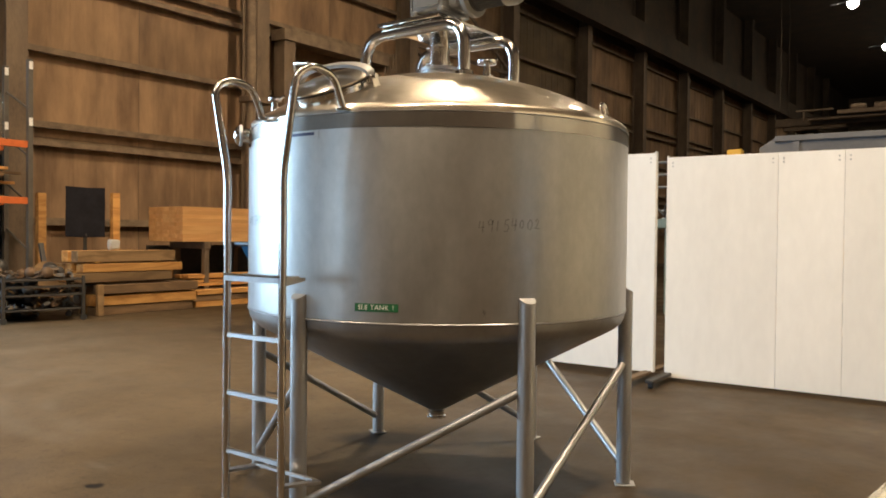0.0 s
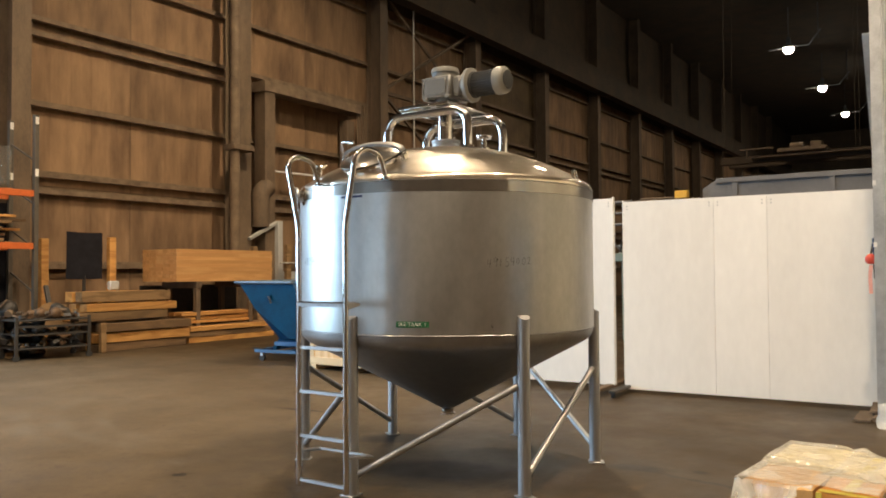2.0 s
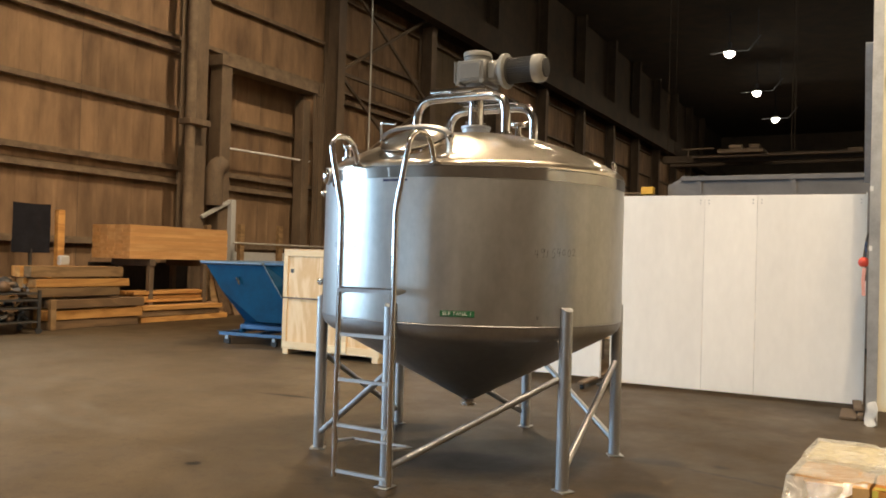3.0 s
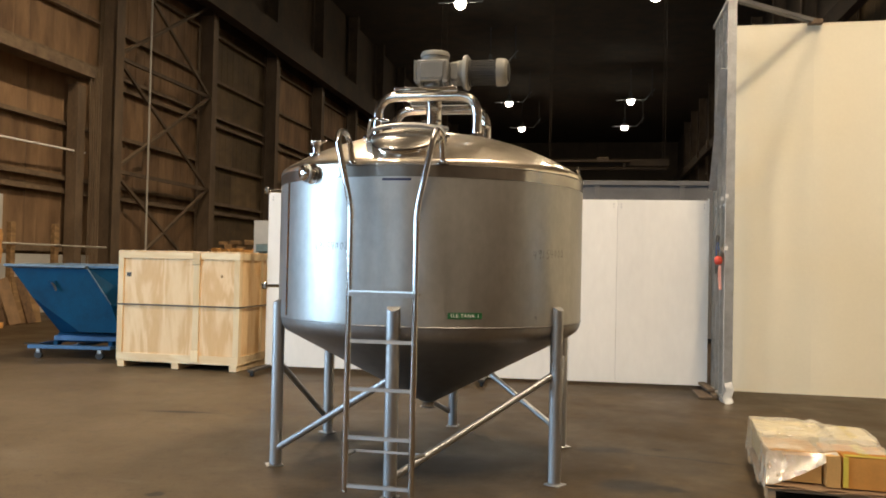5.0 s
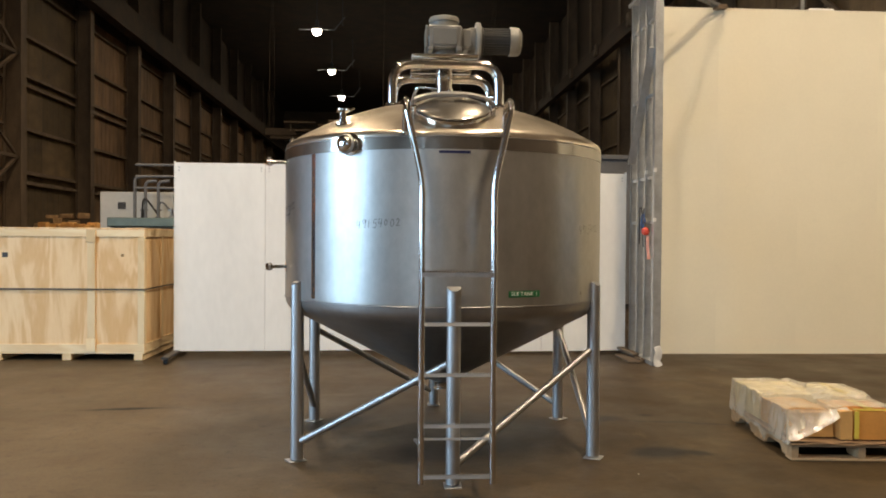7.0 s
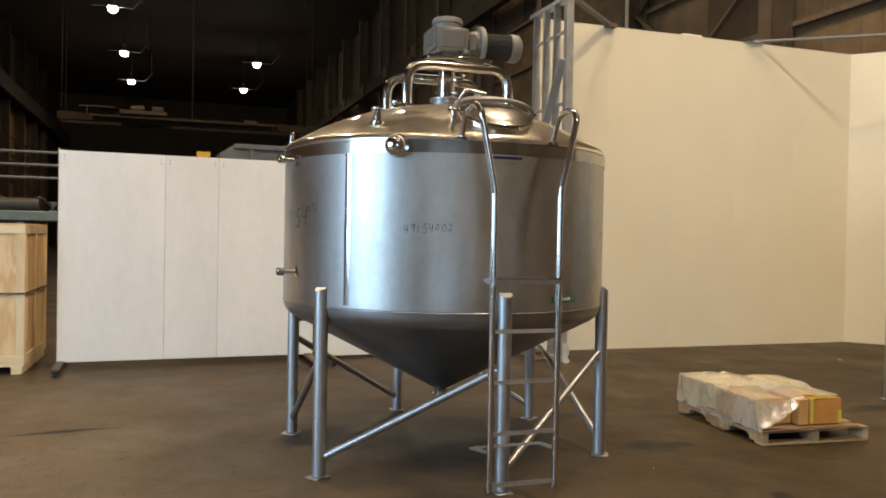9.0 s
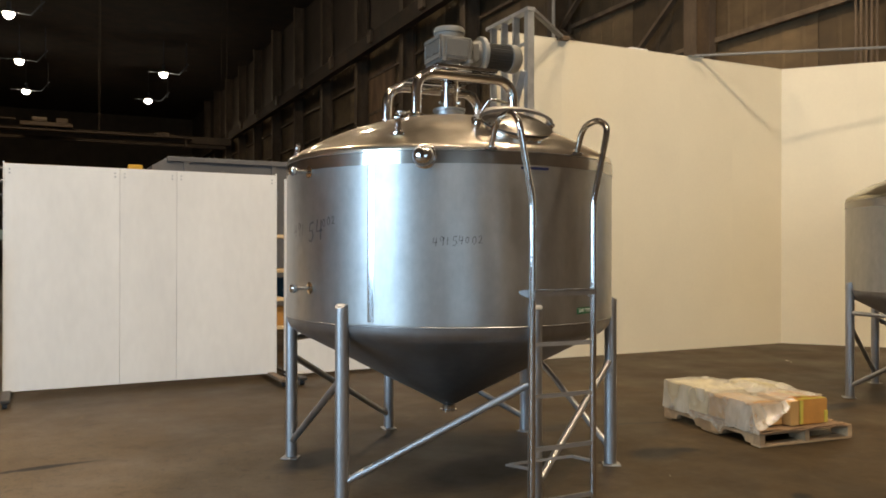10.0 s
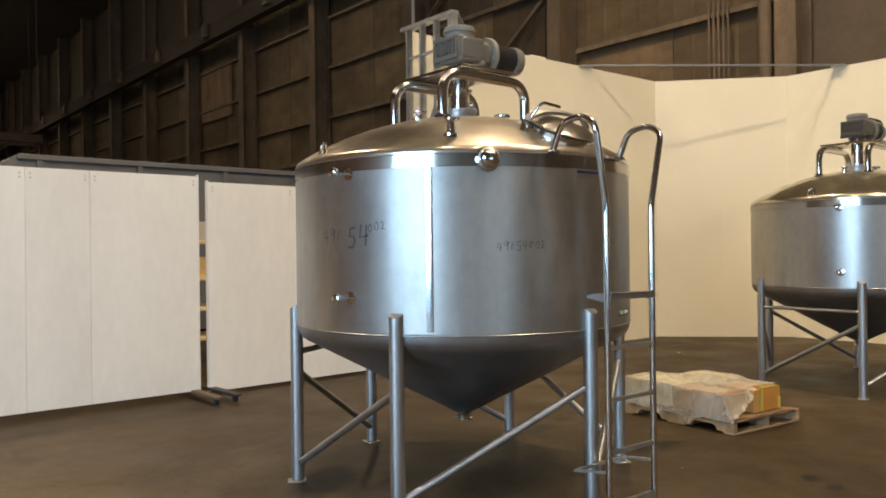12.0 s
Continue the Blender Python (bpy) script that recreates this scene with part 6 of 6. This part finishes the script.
# boxes under the rack
for x, y, w, h, mat, lab in ((-12.5, 1.75, 0.5, 0.55, SHEETBOARD, "grey cardboard box in the shade under the rack"), (-12.5, 1.1, 0.45, 0.4, SHEETBOARD, "small box in the shade under the rack"),
                             (-11.75, 0.95, 0.5, 0.78, DRUMBOARD, "brown fibre drum by the rack"), (-11.65, 1.42, 0.34, 0.5, DRUMBOARD, "plain brown carton by the rack")):
    if "drum" in lab:
        solid("fibre_drum", lathe([(0.0, 0), (0.24, 0), (0.25, 0.01), (0.25, 0.76), (0.258, 0.765), (0.258, 0.79), (0.0, 0.79)], 28), mat, lab, "drum", m=Matrix.Translation((x, y, 0)))
    else:
        b = thing("carton", lab, "box", "cartons by the rack", Matrix.Translation((x, y, 0)))
        part("body", box(-w / 2, w / 2, -w / 2, w / 2, 0, h, 0.01), mat, b)
        part("flap", box(-w / 2, w / 2, -0.02, 0.02, h, h + 0.003), TAPE, b)

# low cart heaped with scrap
cart = thing("steel_cart", "low dark steel cart heaped with scrap parts", "cart", m=Matrix.Translation((-11.05, 2.75, 0)) @ Matrix.Rotation(radians(-10), 4, "Z"))
for z in (0.2, 0.72):
    part("shelf", box(-0.42, 0.42, -0.72, 0.62, z, z + 0.03, 0.006), DARKSTEEL, cart)
for x in (-0.4, 0.4):
    for y in (-0.7, 0.6):
        part("upright", box(x - 0.025, x + 0.025, y - 0.025, y + 0.025, 0.1, 0.8), DARKSTEEL, cart)
        part("caster", rod((x - 0.02, y, 0.055), (x + 0.02, y, 0.055), 0.055, 16), CASTER, cart)
for z in (0.45, 0.6):
    part("rail", box(0.39, 0.41, -0.7, 0.6, z, z + 0.04), DARKSTEEL, cart)
part("crosswise_shelf", box(-0.42, 0.42, -0.72, 0.62, 0.46, 0.475, 0.004), DARKSTEEL, cart)
CM = cart.matrix_world.copy()


def scrap_mesh(kind, r):
    """Machine parts: a flange, an elbow, a valve body, an angle iron, a casting, a block, a short pipe."""
    if kind == 0:
        return lathe([(r * 0.35, 0), (r, 0), (r, r * 0.25), (r * 0.6, r * 0.3), (r * 0.5, r * 0.9), (r * 0.35, r * 0.9), (r * 0.35, 0)], 20)
    if kind == 1:
        return sweep([(0, 0, 0), (0, 0, r * 1.2), (r * 1.4, 0, r * 1.2)], r * 0.32, 12, bend=r * 0.7)
    if kind == 2:
        bm = rod((-r, 0, r * 0.5), (r, 0, r * 0.5), r * 0.38, 14)
        rod((0, 0, 0), (0, 0, r * 1.5), r * 0.26, 12, bm=bm)
        return rod((0, 0, r * 1.5), (0, 0, r * 1.62), r * 0.7, 16, bm=bm)
    if kind == 3:
        bm = box(0, r * 0.1, -r * 2, r * 2, 0, r * 0.6)
        return box(r * 0.1, r * 0.6, -r * 2, r * 2, 0, r * 0.1, bm=bm)
    if kind == 4:
        bm = bmesh.new()
        bmesh.ops.create_icosphere(bm, subdivisions=2, radius=r)
        for v in bm.verts:
            v.co = Vector((round(v.co.x / r * 2.2), round(v.co.y / r * 2.2), round(v.co.z / r * 2.2))) * r / 2.4 + v.co * 0.35
        return bm
    if kind == 5:
        return box(-r, r, -r * 0.7, r * 0.7, 0, r * 0.8, r * 0.08)
    return rod((-r * 1.6, 0, r * 0.3), (r * 1.6, 0, r * 0.3), r * 0.3, 14)


SCRAP_MATS = (JUNK, DARKSTEEL, RUST, JUNK, DARKSTEEL, GREYSTEEL, OLDWOOD, JUNK)
for k in range(84):
    random.seed(100 + k)
    lvl = (0.752, 0.752, 0.477, 0.232)[k % 4]
    r = random.uniform(0.04, 0.085) * (1.3 if k % 4 == 0 else 1.0)
    bm = scrap_mesh(k % 7, r)
    tilt = Matrix.Rotation(random.uniform(-0.6, 0.6), 4, "X") @ Matrix.Rotation(random.uniform(-0.6, 0.6), 4, "Y")
    bm.transform(Matrix.Rotation(random.uniform(0, 6), 4, "Z") @ tilt)
    low = min(v.co.z for v in bm.verts)
    solid("scrap_part", bm, SCRAP_MATS[(k * 5 + k // 7) % 8], "oily brown machine part heaped on the cart", "scrap", "scrap on the cart",
          CM @ Matrix.Translation((random.uniform(-0.3, 0.34), random.uniform(-0.6, 0.5), lvl - low)))
for k in range(64):
    random.seed(200 + k)
    f = k / 63
    bm = scrap_mesh((k * 3) % 7, random.uniform(0.09, 0.19))
    tilt = Matrix.Rotation(random.uniform(-0.8, 0.8), 4, "X") @ Matrix.Rotation(random.uniform(-0.8, 0.8), 4, "Y")
    bm.transform(Matrix.Rotation(random.uniform(0, 6), 4, "Z") @ tilt)
    low = min(v.co.z for v in bm.verts)
    lift = (0.0, 0.2, 0.4, 0.6)[k % 4] * (0.55 + 0.75 * math.sin(f * 3.1))
    solid("scrap_part", bm, (JUNK, RUST, DARKSTEEL, JUNK, JUNK, OLDWOOD, DARKSTEEL)[(k * 5) % 7], "rusty scrap piled on the floor by the rack", "scrap", "scrap by the rack",
          Matrix.Translation((-11.75 + random.uniform(-0.22, 0.3), 1.72 + 1.2 * f, lift - low)))
wheel = thing("cable_reel", "brown metal reel standing in the scrap by the rack", "reel", m=Matrix.Translation((-11.75, 3.2, 0.72)) @ Matrix.Rotation(radians(70), 4, "Y"))
part("drum", lathe([(0.0, -0.08), (0.3, -0.08), (0.3, -0.06), (0.12, -0.055), (0.12, 0.055), (0.3, 0.06), (0.3, 0.08), (0.0, 0.08)], 28), OLDWOOD, wheel)
part("stand", box(-0.68, -0.30, -0.04, 0.04, -0.03, 0.03), DARKSTEEL, wheel)

# ---- behind the screens ----
box_g = thing("steel_container", "long grey steel container behind the white screens", "container", m=Matrix.Translation((-1.05, 11.2, 0)) @ Matrix.Rotation(radians(2.0), 4, "Z"))
bm = bmesh.new()
prof = [(-0.0, 3.28), (0.28, 3.46), (11.6, 3.46), (11.6, 0.1), (0.0, 0.1)]
for y in (0.0, 2.3):
    for x, z in prof:
        bm.verts.new((x, y, z))
bm.verts.ensure_lookup_table()
v = bm.verts
bm.faces.new([v[i] for i in range(5)])
bm.faces.new([v[5 + i] for i in range(4, -1, -1)])
for i in range(5):
    j = (i + 1) % 5
    bm.faces.new((v[i], v[j], v[5 + j], v[5 + i]))
part("body", bm, GREYSTEEL, box_g, smooth=0)
part("rim", box(0.28, 11.6, -0.06, 0.0, 3.38, 3.48, 0.008), GREYSTEEL, box_g)
for k in range(7):
    part("rib", box(0.6 + 1.8 * k, 0.7 + 1.8 * k, -0.05, 0.0, 0.1, 3.38), GREYSTEEL, box_g)
for x in (0.4, 10.9):
    part("skid", box(x, x + 0.2, 0.0, 2.3, 0.0, 0.1), DARKSTEEL, box_g)
yel = thing("yellow_stand", "yellow box on a stand behind the white screens", "stand", m=Matrix.Translation((-1.39, 10.87, 0)))
part("pole", rod((0, 0.02, 0.03), (0, 0.02, 3.1), 0.04, 12), DARKSTEEL, yel)
part("base", box(-0.3, 0.3, -0.3, 0.3, 0, 0.03, 0.005), DARKSTEEL, yel)
part("head", box(-0.13, 0.13, -0.08, 0.1, 3.08, 3.24, 0.012), YELLOW, yel, "bright yellow box")
part("pipe", sweep([(-0.13, 0, 3.1), (-0.85, 0, 3.12), (-0.95, 0, 3.05)], 0.018, 8, bend=0.08), RUST, yel)

skid = thing("process_skid", "pipework skid with green-grey bed behind the crate", "machine", m=Matrix.Translation((-6.2, 12.0, 0)))
part("bed", box(-0.5, 3.4, -0.4, 0.6, 1.78, 1.98, 0.02), GREENGREY, skid)
for x in (-0.4, 1.4, 3.2):
    part("leg", box(x - 0.06, x + 0.06, -0.3, 0.4, 0, 1.78, 0.01), GREENGREY, skid)
for z in (3.18, 2.92, 2.66):
    part("pipe", rod((0.0, 0, z), (3.3, 0, z), 0.03, 12), GREYSTEEL, skid)
for x in (-0.02, 0.22, 0.5):
    part("pipe", sweep([(x, 0, 1.95), (x, 0, 2.9 - 0.1 * (x > 0.1)), (x + 0.25, 0.0, 2.92 - 0.1 * (x > 0.1))], 0.036, 12, bend=0.1), GREYSTEEL, skid)
for k in range(9):
    random.seed(500 + k)
    x, z = 0.1 + 0.36 * k, random.uniform(2.1, 2.6)
    part("valve", lathe([(0.0, 0), (0.07, 0.0), (0.07, 0.03), (0.03, 0.05), (0.03, 0.16), (0.09, 0.18), (0.09, 0.2), (0.0, 0.21)], 12, m=Matrix.Translation((x, random.uniform(-0.2, 0.3), 1.98))), (DARKSTEEL, GREYSTEEL, SATIN)[k % 3], skid)
    part("hose", sweep([(x, 0.1, 1.98), (x + 0.1, -0.1, z), (x + 0.35, 0.05, 2.1), (x + 0.4, 0.1, 1.98)], 0.022, 8, bend=0.2), (DARKSTEEL, GREYSTEEL)[k % 2], skid)
part("pump", rod((0.9, -0.1, 2.1), (1.7, -0.1, 2.1), 0.14, 18), DARKSTEEL, skid)
cab = thing("control_cabinet", "pale grey control cabinet behind the crate", "cabinet", m=Matrix.Translation((-7.1, 12.6, 0)))
part("body", box(-0.1, 1.55, 0, 0.6, 0.0, 2.6, 0.01), PALEGREY, cab)
part("display", box(0.3, 0.48, -0.006, 0.0, 2.2, 2.36), DARKSTEEL, cab)
shelf = thing("storage_rack", "storage rack with stacked goods seen through the gap between the screens", "rack", m=Matrix.Translation((0.3, 7.4, 0)) @ Matrix.Rotation(radians(0), 4, "Z"))
for x in (-1.4, 1.4):
    for y in (-0.4, 0.4):
        part("post", box(x - 0.04, x + 0.04, y - 0.04, y + 0.04, 0, 2.35), RACKGREY, shelf)
for z in (0.35, 0.8, 1.25, 1.8):
    part("shelf_beam", box(-1.4, 1.4, -0.45, 0.45, z, z + 0.05, 0.005), BATTEN, shelf)
for k in range(8):
    random.seed(300 + k)
    z = (0.4, 0.85, 1.3, 1.85)[k % 4]
    w = random.uniform(0.3, 0.5)
    b = thing("carton", "assorted goods on the storage rack", "box", "goods on the storage rack", Matrix.Translation((0.3 - 1.1 + 0.3 * k, 7.4, z)))
    part("body", box(-w / 2, w / 2, -0.3, 0.3, 0, 0.3, 0.012), (BLUE, CARDBOARD, PALEGREY, KRAFT)[(k * 3 + k // 4) % 4], b)
    part("strap", box(-0.02, 0.02, -0.302, 0.302, 0.3, 0.303), TAPE, b)


# paper chips on the floor
CHIPS = [(6.90, 2.80, 0.022), (6.82, 2.66, 0.01), (1.27, -1.02, 0.004)]
for k, (x, y, s) in enumerate(CHIPS):
    bm = bmesh.new()
    bmesh.ops.create_grid(bm, x_segments=3, y_segments=3, size=s)
    for v in bm.verts:
        v.co.z = 0.004 + 0.5 * s * abs(noise.noise(v.co / s + Vector((k, 0, 0))))
    bmesh.ops.solidify(bm, geom=bm.faces[:], thickness=0.001)
    low = min(v.co.z for v in bm.verts)
    solid("paper_scrap", bm, WHITEPANEL, "small torn white paper chip on the floor", "paper", "paper chips on the floor", Matrix.Translation((x, y, -low)) @ Matrix.Rotation(k * 1.1, 4, "Z"))
